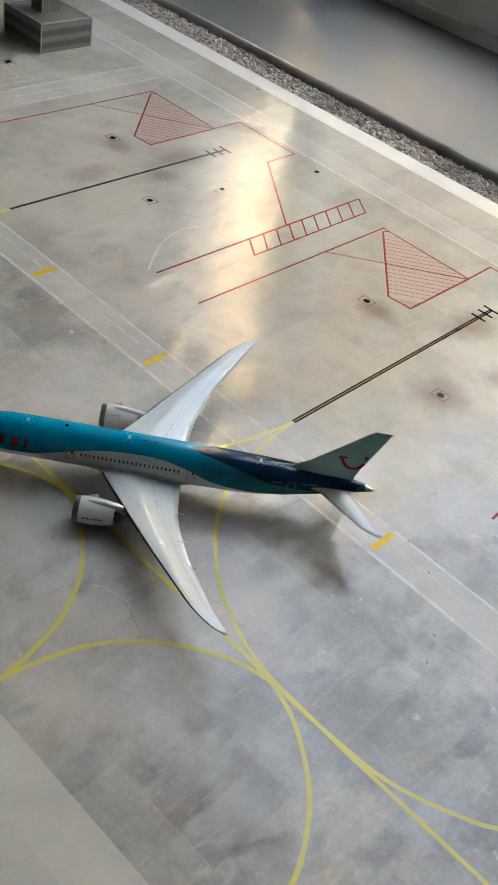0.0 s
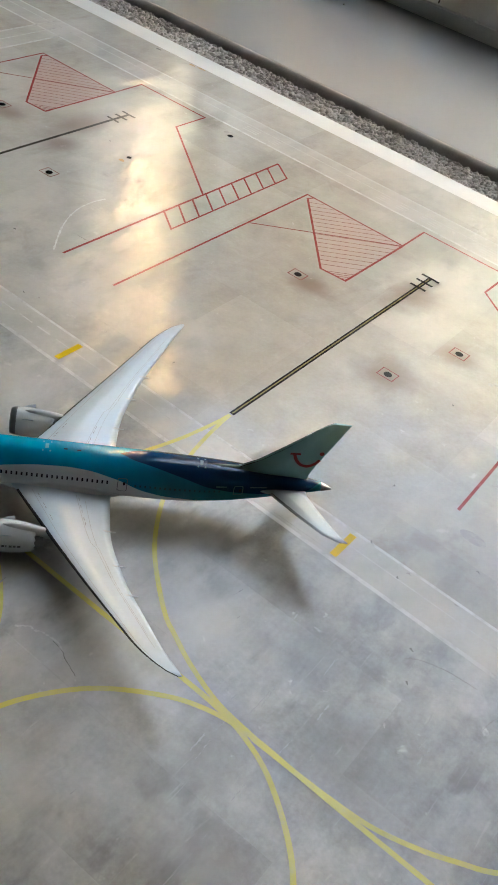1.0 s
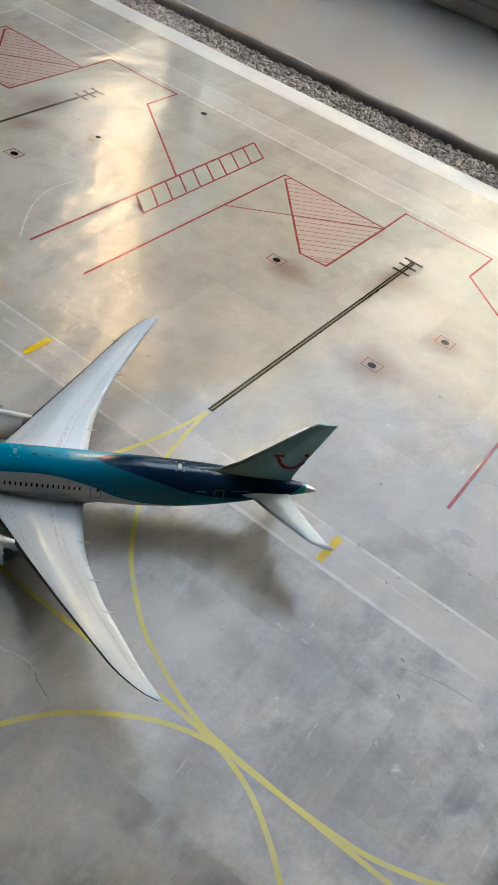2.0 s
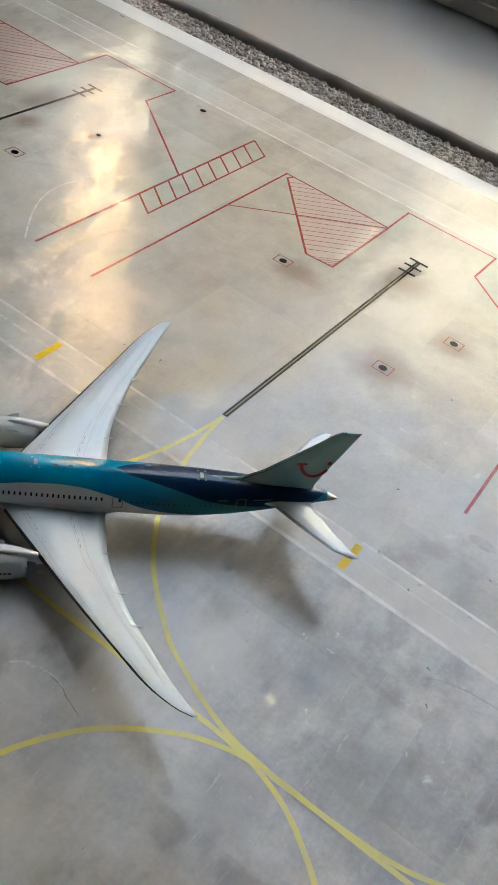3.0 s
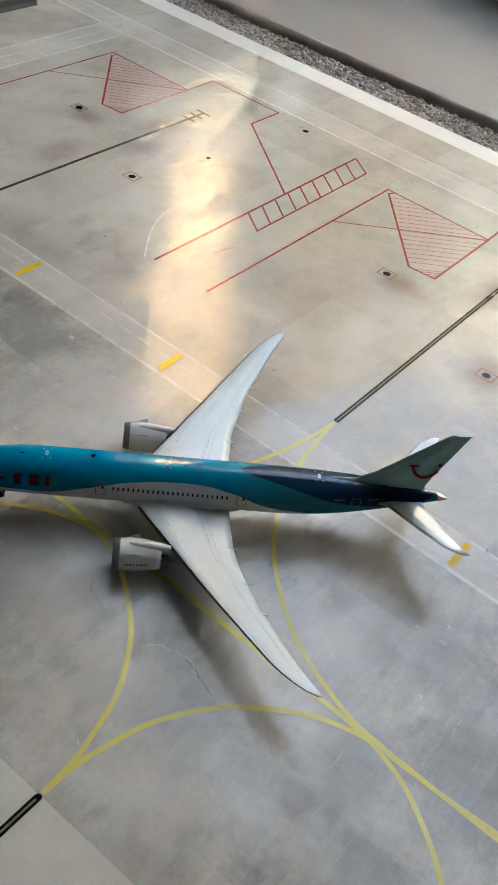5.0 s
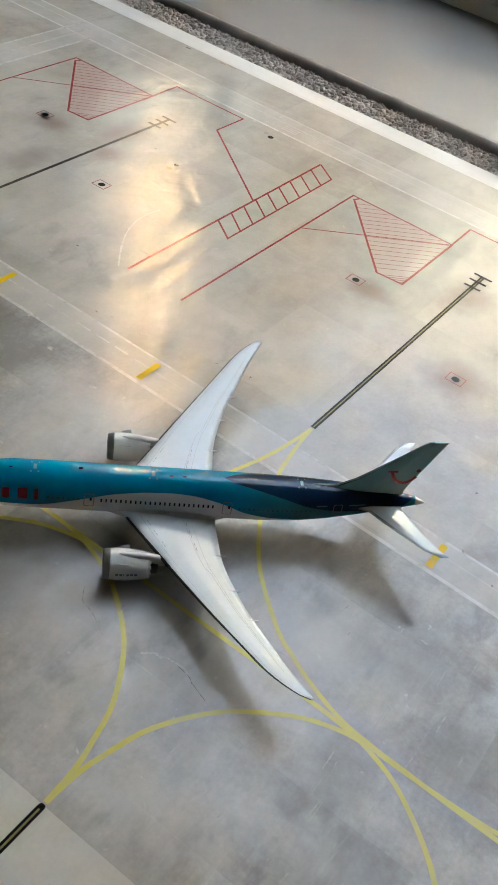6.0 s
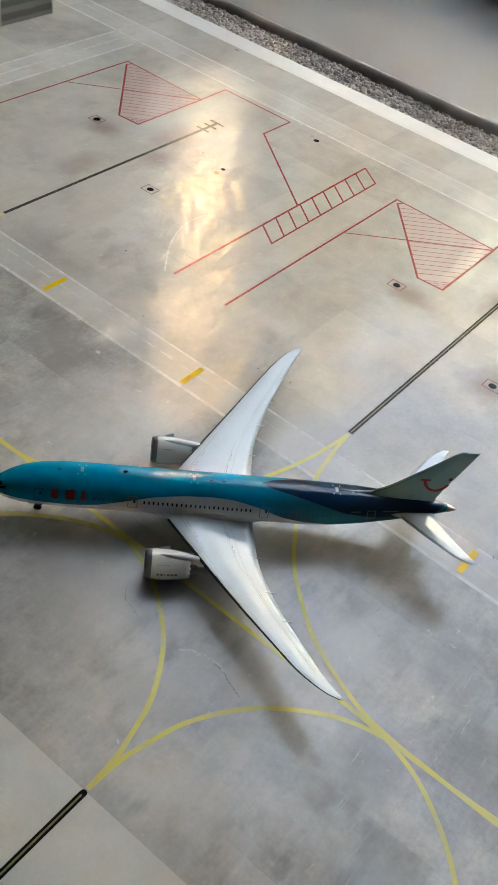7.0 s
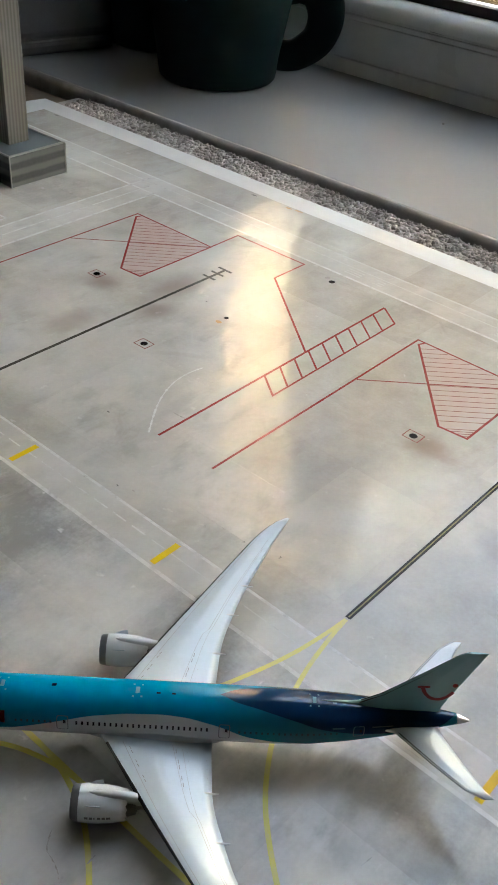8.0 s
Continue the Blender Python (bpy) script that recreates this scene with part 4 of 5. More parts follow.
sm = np.convolve(np.pad([middle(u) for u in stations], 1, mode="edge"), [.25, .5, .25], "valid")
RAD_U, RAD_R, MID_U, MID_Z = stations, list(sr), stations, list(sm)
rings = [[skin(u, 360.0 * j / NS) for j in range(NS)] for u in stations]
v, f = loft(rings)
body = solid("fuselage", v, f, M_LIVERY, plane, "cyan body with a white belly and a navy tail", smooth=True)
deg = np.array([abs((360.0 * j / NS + 180) % 360 - 180) for j in range(NS)])
for title, table, sign in (("belly", SB, 1), ("tail", ST, -1)):
    att = body.data.attributes.new(title, 'FLOAT', 'POINT')
    vals = np.concatenate([sign * (deg - np.interp(u, *table)) / 90 for u in stations])
    att.data.foreach_set("value", vals.astype(np.float32))
att = body.data.attributes.new("aft", 'FLOAT', 'POINT')
att.data.foreach_set("value", np.repeat([min(1, max(0, (u - 80) / 30)) for u in stations], NS).astype(np.float32))

v, f = lathe_x([(148.9, 1.5), (149.6, 1.35), (151.2, 0.8), (152.5, 0.3), (152.7, 0.1)], 20, 0, 15.2)
solid("tail_cone", [(x, y, z - (x - 148.9) * 0.12) for x, y, z in v], f, M_SILVER, plane, "bare metal tail cone", smooth=True)

# wing-to-body fairing
rings = []
for i in range(25):
    t = i / 24
    u, k = 45 + 49 * t, math.sin(math.pi * t) ** 0.45
    rings.append([(u, -(7.2 * k + 1.0) * math.sin(a), 9.0 + (5.2 * k + 0.4) * math.cos(a)) for a in [2 * math.pi * j / 32 for j in range(32)]])
v, f = loft(rings)
solid("belly_fairing", v, f, M_WINGWHITE, plane, "white wing root fairing", smooth=True)


def patch_bm(u0, u1, a0, a1, off, nu=2, na=3):
    bm = bmesh.new()
    g = [[bm.verts.new(skin(u0 + (u1 - u0) * i / nu, a0 + (a1 - a0) * j / na, off)) for i in range(nu + 1)] for j in range(na + 1)]
    for j in range(na):
        for i in range(nu):
            bm.faces.new((g[j][i], g[j][i + 1], g[j + 1][i + 1], g[j + 1][i]))
    return bm


def outline_bm(u0, u1, a0, a1, w, off):
    """A rounded door outline lying on the skin."""
    bm = bmesh.new()
    wa = math.degrees(w / 7.3)
    cu, ca = (u0 + u1) / 2, (a0 + a1) / 2
    ring = []
    for i in range(32):
        t = 2 * math.pi * i / 32
        c, s = math.cos(t), math.sin(t)
        e = 0.28
        ring.append((abs(c) ** e * (1 if c > 0 else -1), abs(s) ** e * (1 if s > 0 else -1)))
    a = [bm.verts.new(skin(cu + x * (u1 - u0) / 2, ca + y * (a1 - a0) / 2, off)) for x, y in ring]
    b = [bm.verts.new(skin(cu + x * ((u1 - u0) / 2 - w), ca + y * ((a1 - a0) / 2 - wa), off)) for x, y in ring]
    for i in range(32):
        bm.faces.new((a[i], a[(i + 1) % 32], b[(i + 1) % 32], b[i]))
    return bm


for side in (1, -1):
    # cabin windows: bold ones amidships, tinted ones fore and aft
    for i in range(24):
        u = 48.9 + 33.9 * i / 23
        part("cabin_window", patch_bm(u - 0.25, u + 0.25, side * 71.8, side * 81.0, 0.05, 1, 3), M_DARK, body, "dark cabin window")
    for i in range(7):
        u = 33.2 + 1.5 * i
        part("cabin_window", patch_bm(u - 0.26, u + 0.26, side * 73.5, side * 79.5, 0.05, 1, 3), M_FAINTWIN, body, "tinted cabin window")
    for i in range(18):
        u = 91.2 + 1.5 * i
        part("cabin_window", patch_bm(u - 0.26, u + 0.26, side * 75.5, side * 81.5, 0.05, 1, 3), M_FAINTWIN, body, "tinted cabin window")
    for u0, u1, a0, a1, m in ((14.6, 17.6, 57, 95, M_FAINTWIN), (43.7, 46.8, 61, 97, M_DARKLINE), (85.8, 88.8, 62, 99, M_DARKLINE), (121.0, 124.0, 61, 91, M_OUTLINE)):
        door = part("door", outline_bm(u0, u1, side * a0, side * a1, 0.22, 0.05), m, body, "thin printed door outline")
        part("door_window", patch_bm((u0 + u1) / 2 + 0.2, (u0 + u1) / 2 + 0.85, side * (a0 + 10), side * (a0 + 18), 0.06, 1, 2), M_DARK, body, "small dark door window")
    # plain red blocks where the wordmark stands
    for u0, u1 in ((19.9, 22.0), (24.4, 27.2), (29.2, 30.3)):
        part("red_block", patch_bm(u0, u1, side * 57, side * 85, 0.05, 3, 6), M_REDPAINT, body, "plain red livery block")
    # cockpit windows
    for u0, u1, a0, a1 in ((2.1, 3.5, 3, 26), (2.5, 4.3, 29, 50), (3.5, 5.6, 53, 66)):
        part("cockpit_window", patch_bm(u0, u1, side * a0, side * a1, 0.06, 3, 4), M_DARK, body, "black cockpit window")
    part("registration_bar", patch_bm(115.5, 118.8, side * 63, side * 66.5, 0.05, 2, 1), M_OUTLINE, body, "pale bar of small lettering")
    part("registration_bar", patch_bm(126, 131.5, side * 64, side * 67, 0.05, 2, 1), M_OUTLINE, body, "pale bar of small lettering")

# roof markings and blade antenna
for u in (28.8, 64.1, 110.6):
    part("roof_mark", patch_bm(u - 0.5, u + 0.5, -8, 8, 0.06, 1, 3), M_ROOFDOT, body, "small pale roof panel")
    for du in (-1.1, 1.1):
        for a in (-15, 15):
            part("roof_dot", patch_bm(u + du - 0.22, u + du + 0.22, a - 1.8, a + 1.8, 0.06, 1, 1), M_ROOFDOT, body, "small pale roof dot")
for u in (69.6, 73.6, 21.8, 116, 118.4):
    part("roof_dot", patch_bm(u - 0.55, u + 0.55, 3, 7, 0.06, 1, 1), M_DARK if u < 80 else M_ROOFDOT, body, "small roof fitting")
bm = box_bm(41.4, 42.6, -0.15, 0.15, 19.6, 20.8, 0.08, 1)
for w in bm.verts:
    w.co.x += (w.co.z - 19.6) * 0.35
part("antenna", bm, M_NAVY, plane, "small dark blade antenna")

# wings
WS = [4.0, 9.0, 15.0, 24.0, 30.0, 44.0, 59.0, 64.6, 70.0, 73.5, 75.15]
WL = [52.5, 56.7, 60.4, 66.0, 69.8, 79.0, 89.0, 92.6, 97.0, 101.2, 104.2]
WT = [84.6, 84.3, 84.6, 85.2, 86.4, 90.8, 97.5, 99.9, 102.7, 104.6, 105.4]
WZ = [9.0, 9.2, 9.6, 10.3, 10.8, 12.3, 14.4, 15.2, 16.3, 17.0, 17.3]
WK = [3.0, 2.7, 2.4, 1.8, 1.6, 1.2, 0.85, 0.7, 0.55, 0.4, 0.3]
FOIL = [(0, 0), (0.012, 0.30), (0.04, 0.50), (0.10, 0.66), (0.2, 0.81), (0.30, 0.93), (0.38, 0.995), (0.42, 1.0), (0.46, 0.97), (0.54, 0.85), (0.7, 0.57), (0.88, 0.23), (1, 0.04)]
FINE_S = sorted(set(WS + list(np.linspace(4, 75.15, 40))))


def smooth_at(s, table):
    # a light spline through the planform
    return float(np.mean([np.interp(min(75.15, max(4, s + d)), WS, table) for d in (-2.4, -1.2, 0, 1.2, 2.4)])) if 12 < s < 71 else float(np.interp(s, WS, table))


def wing_point(s, c, up=True, lift=0.0):
    le, te, z, k = (smooth_at(s, t) for t in (WL, WT, WZ, WK))
    h = np.interp(c, [a for a, _ in FOIL], [b for _, b in FOIL])
    return (le + (te - le) * c, s, z + (k * 0.55 * h if up else -k * 0.42 * h) - 0.9 * c * k / 3 + lift)


def wing(side):
    up = [c for c, _ in FOIL]
    rings = []
    for s in FINE_S:
        ring = [wing_point(s, c) for c in up[::-1]] + [wing_point(s, c, False) for c in up[1:-1]]
        rings.append([(x, -side * y, z) for x, y, z in ring])
    v, f = loft(rings)
    w = solid("wing", v, f, M_WINGGREY, plane, "white swept wing with a raked tip", smooth=True)
    # dark leading edge wrapped round the nose of the foil
    rings = []
    for s in [q for q in FINE_S if q > 8.5]:
        k = (1.25 if s < 60 else 1.7) * min(1.0, 0.45 + max(0, s - 12) / 22)
        pts = [(wing_point(s, 0.035 * k, True, 0.03)), (wing_point(s, 0.012, True, 0.05))]
        a = wing_point(s, 0)
        pts += [(a[0] - 0.12, a[1], a[2])]
        pts += [wing_point(s, 0.02, False, -0.05), wing_point(s, 0.16, False, -0.05), wing_point(s, 0.02, True, -0.3)]
        rings.append([(x, -side * y, z) for x, y, z in pts])
    v, f = loft(rings)
    solid("leading_edge", v, f, M_LEADING, w, "dark leading edge strip")
    # panel lines and small dashes on the upper skin
    def line(rows, width, material, label):
        pts = [wing_point(s, c, True, 0.05) for s, c in rows]
        v, f = [], []
        for i, (x, y, z) in enumerate(pts):
            v += [(x - width / 2, -side * y, z), (x + width / 2, -side * y, z)]
            if i:
                f.append((2 * i - 2, 2 * i - 1, 2 * i + 1, 2 * i))
        solid("panel_line", v, f, material, w, label)
    line([(s, 0.16) for s in np.linspace(9, 70, 30)], 0.16, M_WINGLINE, "thin grey panel line")
    line([(s, 0.63 + 0.06 * (s > 30)) for s in np.linspace(9, 66, 30)], 0.14, M_WINGLINE, "thin grey panel line")
    line([(s, 0.72 + 0.02 * (s > 30)) for s in np.linspace(10, 62, 30)], 0.12, M_WINGLINE, "thin grey panel line")
    for s in (10.5, 14.5, 19.0):
        for d in (0.0, 1.3):
            line([(s + d, 0.2), (s + d + 0.8, 0.205)], 0.22, M_GREYLINE, "small dark dash")
    for s in (10.2, 13.4, 15.2, 18.4, 20.4):
        line([(s, 0.655), (s + 1.3, 0.65)], 0.2, M_GREYLINE, "small dark dash")
    for s in (10.6, 13.4, 16.2):
        line([(s, 0.76), (s + 0.35, 0.76)], 0.12, M_WINGLINE, "small flap corner")
        line([(s + 1.9, 0.95), (s + 2.2, 0.95)], 0.12, M_WINGLINE, "small flap corner")
    # flap track fairings
    for s in (22.6, 36.6, 47.6):
        x, y, z = wing_point(s, 1.0)
        rings = []
        for i in range(9):
            t = i / 8
            r = 0.6 * math.sin(math.pi * min(1, 0.12 + t * 0.95)) ** 0.7 + 0.16
            rings.append([(x - 7 + 8.6 * t, -side * y + r * 0.8 * math.sin(a), z - 0.95 + 0.9 * t + r * math.cos(a)) for a in [2 * math.pi * j / 12 for j in range(12)]])
        v, f = loft(rings)
        solid("flap_fairing", v, f, M_WINGWHITE, w, "white flap track fairing", smooth=True)
    return w


def engine(side):
    s, cz, u0 = 24.8, 6.4, 50.4
    y = -side * s
    prof = [(u0 + 2.0, 4.62), (u0 + 4, 4.78), (u0 + 7, 4.75), (u0 + 10, 4.45), (u0 + 12.4, 4.05)]
    n = 48
    rings = [[(x, y + r * math.sin(2 * math.pi * j / n), cz + r * math.cos(2 * math.pi * j / n)) for j in range(n)] for x, r in prof]
    saw = [0.5 * abs(((j / n * 14) % 1) - 0.5) * 2 for j in range(n)]
    rings.append([(u0 + 13.6 + saw[j], y + 3.75 * math.sin(2 * math.pi * j / n), cz + 3.75 * math.cos(2 * math.pi * j / n)) for j in range(n)])
    rings.append([(u0 + 13.4 + saw[j], y + 3.45 * math.sin(2 * math.pi * j / n), cz + 3.45 * math.cos(2 * math.pi * j / n)) for j in range(n)])
    rings.append([(u0 + 11, y + 3.3 * math.sin(2 * math.pi * j / n), cz + 3.3 * math.cos(2 * math.pi * j / n)) for j in range(n)])
    v, f = loft(rings, True, (False, False))
    e = solid("engine", v, f, M_WINGWHITE, plane, "white engine nacelle with a saw-tooth rear edge", smooth=True)
    v, f = lathe_x([(u0 + 2.0, 4.62), (u0 + 1.0, 4.5), (u0 + 0.3, 4.3), (u0, 4.05), (u0 + 0.25, 3.8), (u0 + 1.2, 3.65), (u0 + 3.2, 3.7)], n, y, cz, (False, False))
    solid("intake_lip", v, f, M_LIP, e, "dark metal intake lip", smooth=True)
    v, f = lathe_x([(u0 + 3.0, 0.05), (u0 + 3.0, 3.7), (u0 + 3.4, 3.7)], n, y, cz)
    solid("fan", v, f, M_DARK, e, "dark fan disc")
    v, f = lathe_x([(u0 + 1.4, 0.05), (u0 + 2.0, 0.6), (u0 + 3.0, 1.05)], 20, y, cz)
    solid("spinner", v, f, M_STRUT, e, "grey spinner", smooth=True)
    v, f = lathe_x([(u0 + 10.5, 3.3), (u0 + 13.5, 2.9), (u0 + 16.0, 2.2), (u0 + 16.1, 1.8), (u0 + 14.5, 1.5)], 32, y, cz, (True, True))
    solid("core_cowl", v, f, M_LIP, e, "dark core exhaust", smooth=True)
    v, f = lathe_x([(u0 + 14.0, 1.5), (u0 + 16.5, 1.1), (u0 + 18.2, 0.2)], 20, y, cz)
    solid("exhaust_plug", v, f, M_STRUT, e, "grey exhaust plug", smooth=True)
    # pylon from the nacelle's back to the wing
    rings = []
    for x, zt, zb, w in ((u0 + 4.5, cz + 4.9, cz + 4.2, 0.25), (u0 + 6.5, cz + 5.3, cz + 3.8, 0.9), (u0 + 10, cz + 5.3, cz + 3.0, 1.2), (u0 + 14, cz + 4.8, cz + 1.6, 1.2), (u0 + 19, cz + 3.9, cz + 1.2, 0.9), (u0 + 24, cz + 3.2, cz + 1.8, 0.4)):
        rings.append([(x, y - w, zb), (x, y + w, zb), (x, y + w * 0.9, zt - 0.4), (x, y + w * 0.4, zt), (x, y - w * 0.4, zt), (x, y - w * 0.9, zt - 0.4)])
    v, f = loft(rings)
    solid("pylon", v, f, M_WINGWHITE, e, "white engine pylon", smooth=True)
    # chine
    for sg in (1, -1):
        a = radians(42) * sg
        r = 4.7
        base = [(u0 + 3.8, y + r * math.sin(a), cz + r * math.cos(a)), (u0 + 7.6, y + (r) * math.sin(a), cz + r * math.cos(a)), (u0 + 7.4, y + (r + 1.1) * math.sin(a), cz + (r + 1.1) * math.cos(a)), (u0 + 5.6, y + (r + 0.8) * math.sin(a), cz + (r + 0.8) * math.cos(a))]
        v, f = loft([[(x, b, z - 0.1) for x, b, z in base], [(x, b, z + 0.1) for x, b, z in base]])
        solid("chine", v, f, M_WINGGREY, e, "small nacelle fin")
    # plain bars of lettering on the outer flank
    for x0, x1 in ((u0 + 3.7, u0 + 4.6), (u0 + 4.9, u0 + 5.7), (u0 + 6.0, u0 + 6.3), (u0 + 6.9, u0 + 7.7), (u0 + 8.0, u0 + 8.8), (u0 + 9.1, u0 + 10.1)):
        v, f = [], []
        for i in range(5):
            a = radians(76 + 2.2 * i)
            for x in (x0, x1):
                r = float(np.interp(x, [p for p, _ in prof], [q for _, q in prof])) + 0.06
                v.append((x, y - side * r * math.sin(a), cz + r * math.cos(a)))
            if i:
                f.append((2 * i - 2, 2 * i - 1, 2 * i + 1, 2 * i))
        solid("lettering_bar", v, f, M_DARKLINE, e, "plain dark lettering bar")
    return e


for side in (1, -1):
    wing(side)
    engine(side)

# fin
FZ = [16.5, 19.6, 24, 30, 36, 40.2, 41.4]
FL = [116, 120.5, 127.6, 134.2, 140.6, 145.0, 146.8]
FT = [144.0, 144.2, 145.6, 148.0, 150.3, 151.9, 152.4]
rings = []
for z, a, b in zip(FZ, FL, FT):
    k = 0.95 * (b - a) / 25 + 0.12
    ring = [(a + (b - a) * c, k * h, z) for c, h in FOIL[::-1]] + [(a + (b - a) * c, -k * h, z) for c, h in FOIL[1:-1]]
    rings.append(ring)
v, f = loft(rings)
fin = solid("fin", v, f, M_FIN, plane, "pale teal tail fin with a red mark", smooth=False)
rings = []
for z, a, b in zip(FZ[1:], FL[1:], FT[1:]):
    rings.append([(a - 0.15, 0, z), (a + 0.9, 0.5 * (b - a) / 25 + 0.12, z), (a + 0.9, -0.5 * (b - a) / 25 - 0.12, z)])
v, f = loft(rings)
solid("leading_edge", v, f, M_LEADING, fin, "dark fin edge")
rings = []
for u, w, h in ((112.4, 0.1, 0.03), (115, 0.5, 0.14), (118, 0.75, 0.34), (121, 0.85, 0.75), (124, 0.8, 2.0), (126, 0.5, 3.2)):
    top = skin(u, 0)[2]
    rings.append([(u, -w, top - 0.6), (u, -w * 0.6, top + h * 0.5), (u, 0, top + h), (u, w * 0.6, top + h * 0.5), (u, w, top - 0.6)])
v, f = loft(rings)
solid("fin_fillet", v, f, M_FIN, fin, "pale fillet at the fin's foot", smooth=True)


def fin_mark(side):
    arc = smooth_curve([(137.6, 28.6), (138.6, 26.2), (140.3, 24.4), (142.6, 24.0), (144.6, 25.2), (145.9, 27.0)])
    bar = [(136.4, 28.3), (139.6, 28.5)]
    dot = [(146.0 + 0.75 * math.cos(t), 29.5 + 0.75 * math.sin(t)) for t in [2 * math.pi * i / 14 for i in range(14)]]
    off = lambda x, z: -side * (0.12 + 0.95 * (np.interp(z, FZ, FT) - np.interp(z, FZ, FL)) / 25 + 0.12)
    pieces = []
    for pts, w in ((arc, 1.05), (bar, 0.8)):
        v, f = ribbon(pts, w, 0)
        pieces.append(([(x, off(x, z), z) for x, z, _ in v], f))
    pieces.append(([(x, off(x, z), z) for x, z in dot], [tuple(range(14))]))
    v, f = merge(pieces)
    solid("fin_mark", v, f, M_REDPAINT, fin, "plain red curved mark with a dot")


for side in (1, -1):
    fin_mark(side)

# tailplanes
TS, TL, TT = [1.5, 4.4, 5.6, 15, 22.5, 25.2], [124.0, 127.6, 132.3, 140.2, 147.0, 151.2], [144.0, 144.2, 144.6, 148.6, 152.2, 154.2]
TZ, TK = [14.6, 14.9, 15.0, 16.0, 16.9, 17.3], [1.6, 1.45, 1.35, 0.9, 0.55, 0.25]
for side in (1, -1):
    rings = []
    for s, a, b, z, k in zip(TS, TL, TT, TZ, TK):
        rings.append([(a + (b - a) * c, -side * s, z + 0.55 * k * h) for c, h in FOIL[::-1]] + [(a + (b - a) * c, -side * s, z - 0.45 * k * h) for c, h in FOIL[1:-1]])
    v, f = loft(rings)
    tp = solid("tailplane", v, f, M_WINGGREY, plane, "white swept tailplane", smooth=True)
    rings = [[(a + 0.75, -side * s, z + 0.34 * k + 0.06), (a - 0.15, -side * s, z), (a + 0.9, -side * s, z - 0.5 * k - 0.05)] for s, a, b, z, k in list(zip(TS, TL, TT, TZ, TK))[2:]]
    v, f = loft(rings)
    solid("leading_edge", v, f, M_LEADING, tp, "dark leading edge strip")


# undercarriage
def wheel(x, y, z, r, w, parent):
    prof = [(-w / 2, r * 0.5), (-w / 2, r * 0.85), (-w / 2 + 0.15, r), (w / 2 - 0.15, r), (w / 2, r * 0.85), (w / 2, r * 0.5)]
    n = 20
    rings = [[(x + q * math.sin(2 * math.pi * j / n), y + a, z + q * math.cos(2 * math.pi * j / n)) for j in range(n)] for a, q in prof]
    v, f = loft(rings)
    t = solid("wheel", v, f, M_TYRE, parent, "small black wheel", smooth=False)
    return t


def strut(x, y, z0, z1, r, name="landing_gear"):
    v, f = lathe_z([(r, z0), (r, z1)], 12, x, y)
    return solid(name, v, f, M_STRUT, plane, "grey landing gear strut", smooth=True)


g = strut(15.0, 0, 1.2, 7.5, 0.45, "nose_gear")
for y in (-0.75, 0.75):
    wheel(15.0, y, 1.3, 1.3, 0.8, g)
part("gear_door", box_bm(12.2, 14.4, -1.5, -1.25, 3.2, 5.6, 0.08, 1), M_WINGWHITE, g, "white gear door")
for side in (1, -1):
    g = strut(78.5, side * 11.8, 1.8, 8.6, 0.6, "main_gear")
    for x in (76.7, 80.3):
        for dy in (-1.2, 1.2):
            wheel(x, side * 11.8 + dy, 1.7, 1.7, 1.0, g)


# ---- printed card pillar on its box base ----
pillar = thing("card_pillar", pose(-0.3695, 0.1555, 0), "grey printed card pillar standing on a square card base", "model pillar")
part("base_box", box_bm(-20.2, 19.8, -20.6, 20.6, 0.1, 18.4, 0.5, 2), M_CARD, pillar, "square card base printed with pale bands")
part("base_top", box_bm(-18.9, 18.5, -19.3, 19.3, 18.4, 18.75), M_CARDTOP, pillar, "blue-grey card top")
for x0, x1, y0, y1 in ((-20.3, 19.9, -20.7, -19.5), (-20.3, 19.9, 19.5, 20.7), (-20.3, -19.1, -19.4, 19.4), (18.7, 19.9, -19.4, 19.4)):
    part("rim", box_bm(x0, x1, y0, y1, 18.45, 19.5, 0.15, 1), M_CARDEDGE, pillar, "pale cut card rim")
for x, y in ((-20.2, -20.6), (19.8, -20.6), (19.8, 20.6)):
    part("corner_edge", box_bm(x - 0.35, x + 0.35, y - 0.35, y + 0.35, 0.1, 18.5), M_CARDEDGE, pillar, "pale worn corner edge")
bm = box_bm(-8.4, 3.2, -8.2, 6.6, 18.7, 190, 0.4, 2)
part("shaft", bm, M_POST, pillar, "upright pillar shaft printed with fine ribs")

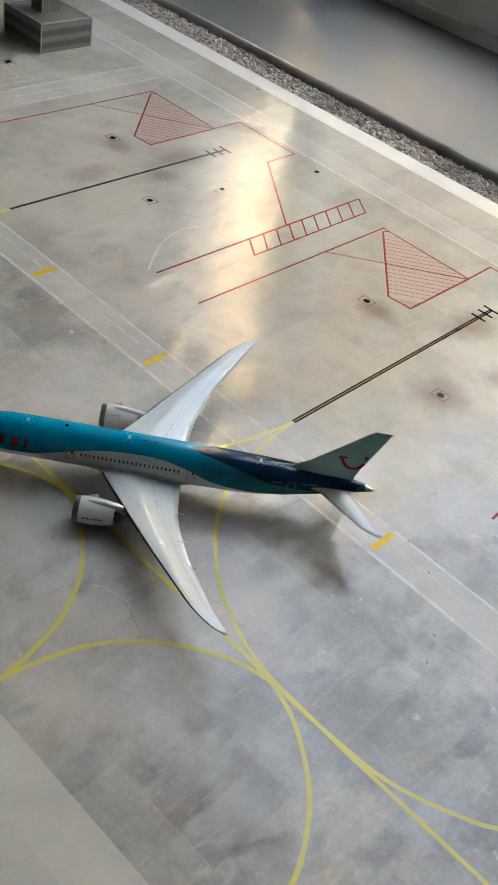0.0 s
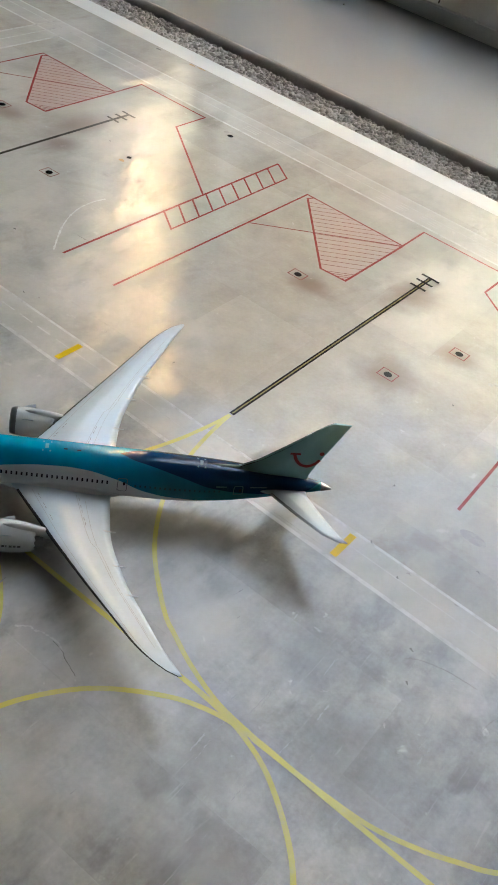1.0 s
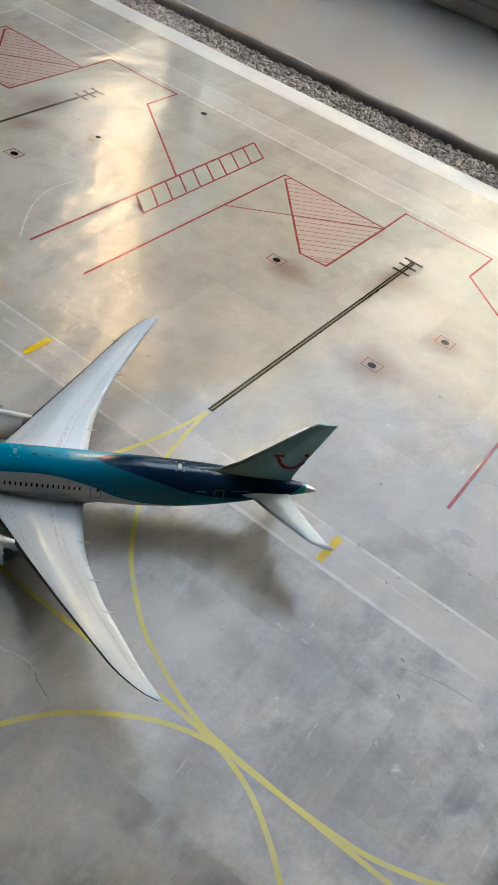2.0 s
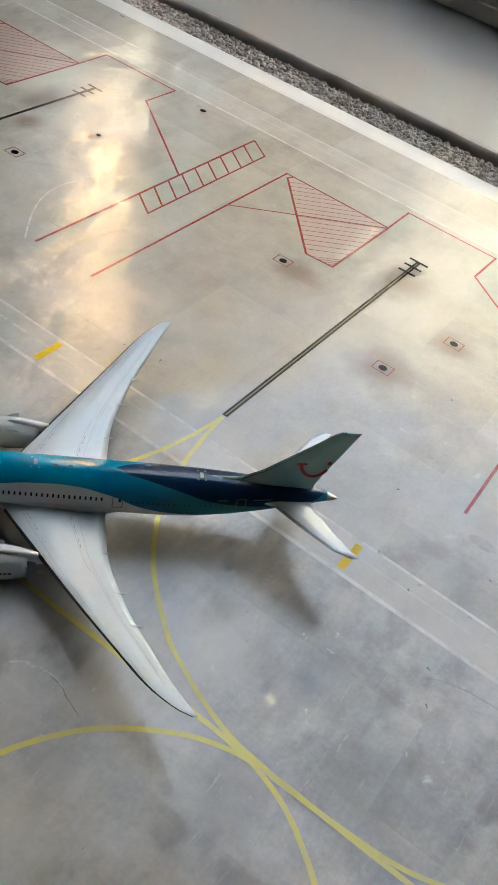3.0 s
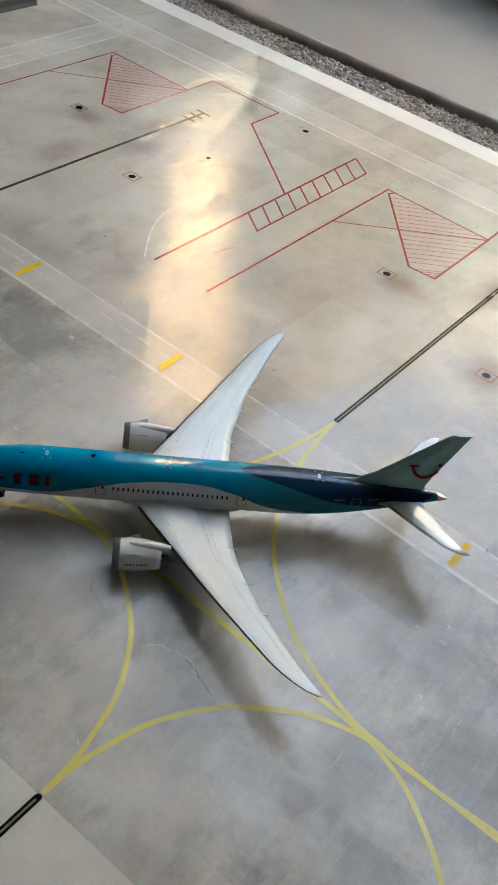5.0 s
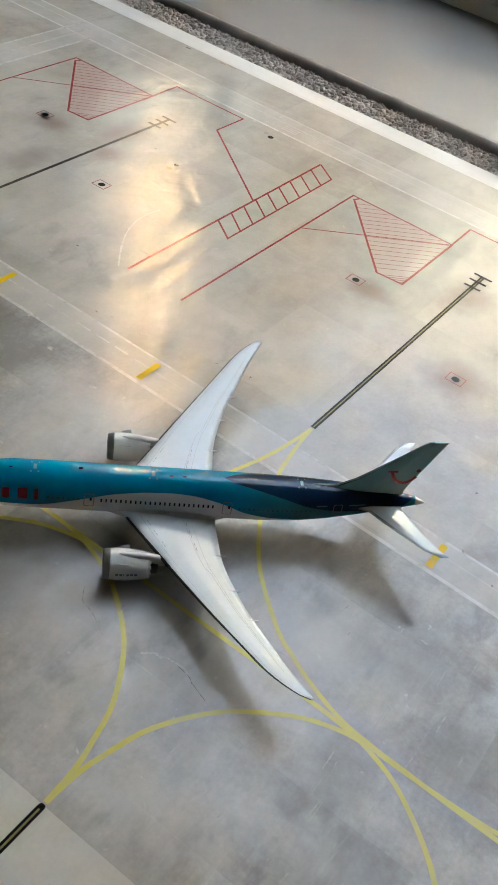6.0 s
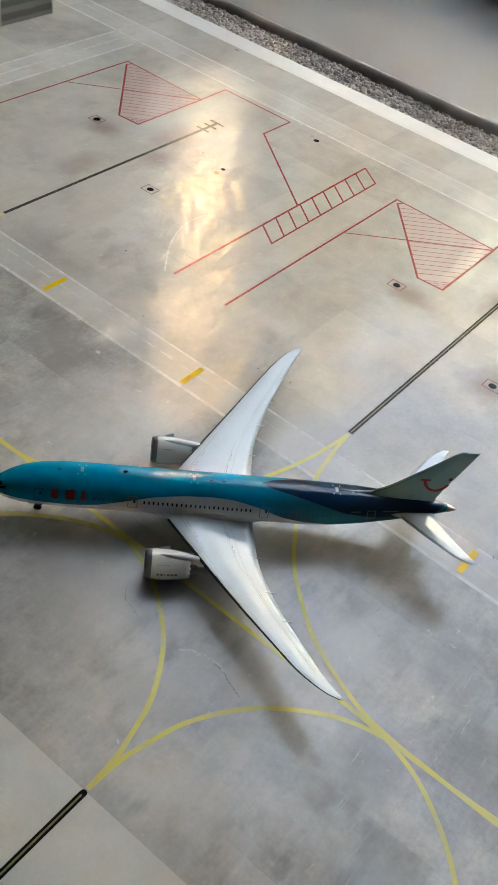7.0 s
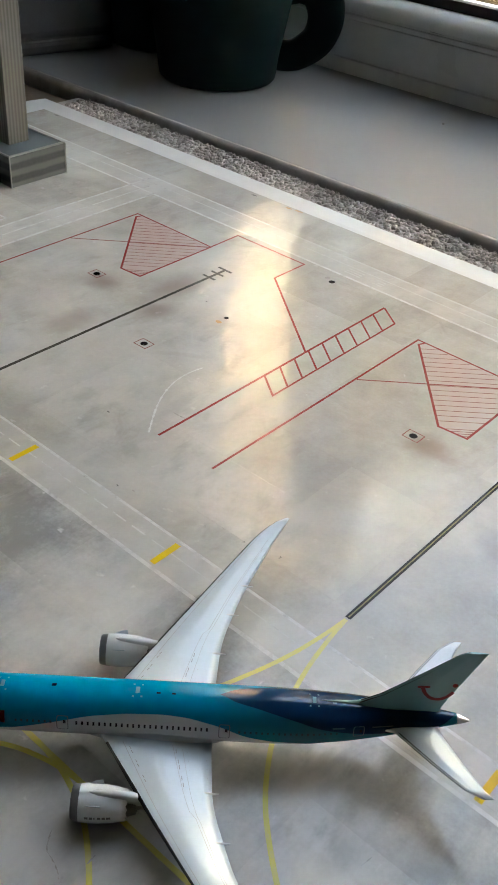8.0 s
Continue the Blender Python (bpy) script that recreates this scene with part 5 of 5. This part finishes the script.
# ---- mugs on the window board ----
def mug(name, x, y, r, h, turn, material, label, handle=True):
    m = thing(name, pose(x * MM, y * MM, 0.0024, 0, 0, turn), label, "mug")
    prof = [(r * 0.84, 0.0), (r * 0.90, 0.6), (r * 0.93, 2.5), (r * 0.945, 7), (r * 0.99, 25), (r * 1.06, 45), (r * 1.14, 70), (r * 1.22, h - 2), (r * 1.215, h - 0.5), (r * 1.19, h),
            (r * 1.15, h - 4), (r * 0.92, 30), (r * 0.85, 8), (r * 0.7, 6)]
    v, f = lathe_z(prof, 64)
    solid("body", v, f, material, m, smooth=True)
    if handle:
        path = smooth_curve([(r - 3, 0, 73), (r + 13, 0, 75), (r + 27, 0, 68), (r + 33, 0, 51), (r + 28, 0, 33), (r + 12, 0, 21), (r - 4, 0, 19)])
        rings = []
        for i, p in enumerate(path):
            a, b = Vector(path[max(0, i - 1)]), Vector(path[min(len(path) - 1, i + 1)])
            t = (b - a).normalized()
            n1, n2 = Vector((0, 1, 0)), t.cross(Vector((0, 1, 0)))
            wide = 17.5 - 6.0 * i / (len(path) - 1)
            rings.append([tuple(Vector(p) + n1 * (8.5 * math.cos(q)) + n2 * (wide * math.sin(q))) for q in [2 * math.pi * j / 16 for j in range(16)]])
        v, f = loft(rings)
        solid("handle", v, f, material, m, "thick looped handle", smooth=True)
    return m


mug("mug", -433, 402, 50.5, 104, 40, M_MUG, "large dark green glazed mug on the white window board")
mug("mug", -536, 436, 43, 104, 200, M_MUG_B, "dark teal glazed mug standing behind another mug")

# ---- pushback tug beside the airplane's nose ----
tug = thing("pushback_tug", pose(-0.0592, -0.1291, 0, 0, 0, 55.8), "small green model airport tug with dark trim", "model tug")
part("body", box_bm(-27.5, 1.4, -12.4, 12.4, 1.6, 6.0, 0.6, 2), M_TUGGREEN, tug, "green tug body")
part("cab", box_bm(-27, -16, -9, 9, 6.0, 10.5, 0.7, 2), M_TUGGREEN, tug, "green cab")
part("bumper", box_bm(1.3, 2.5, -13.5, 13.5, 1.1, 4.6, 0.4, 2), M_TUGDARK, tug, "dark rear bumper")
v, f = lathe_x([(2.4, 0.7), (2.6, 0.7), (2.8, 1.5), (3.6, 2.0), (4.5, 1.6), (4.9, 0.4)], 16, 3.0, 2.8)
solid("hitch", v, f, M_TYRE, tug, "round black tow hitch", smooth=True)
for x in (-24, -7):
    for y in (-11.4, 11.4):
        prof = [(-0.8, 1.0), (-0.8, 1.7), (-0.5, 2.0), (0.5, 2.0), (0.8, 1.7), (0.8, 1.0)]
        rings = [[(x + q * math.sin(2 * math.pi * j / 18), y + a, 2.05 + q * math.cos(2 * math.pi * j / 18)) for j in range(18)] for a, q in prof]
        v, f = loft(rings)
        solid("wheel", v, f, M_TYRE, tug, "black tug wheel")
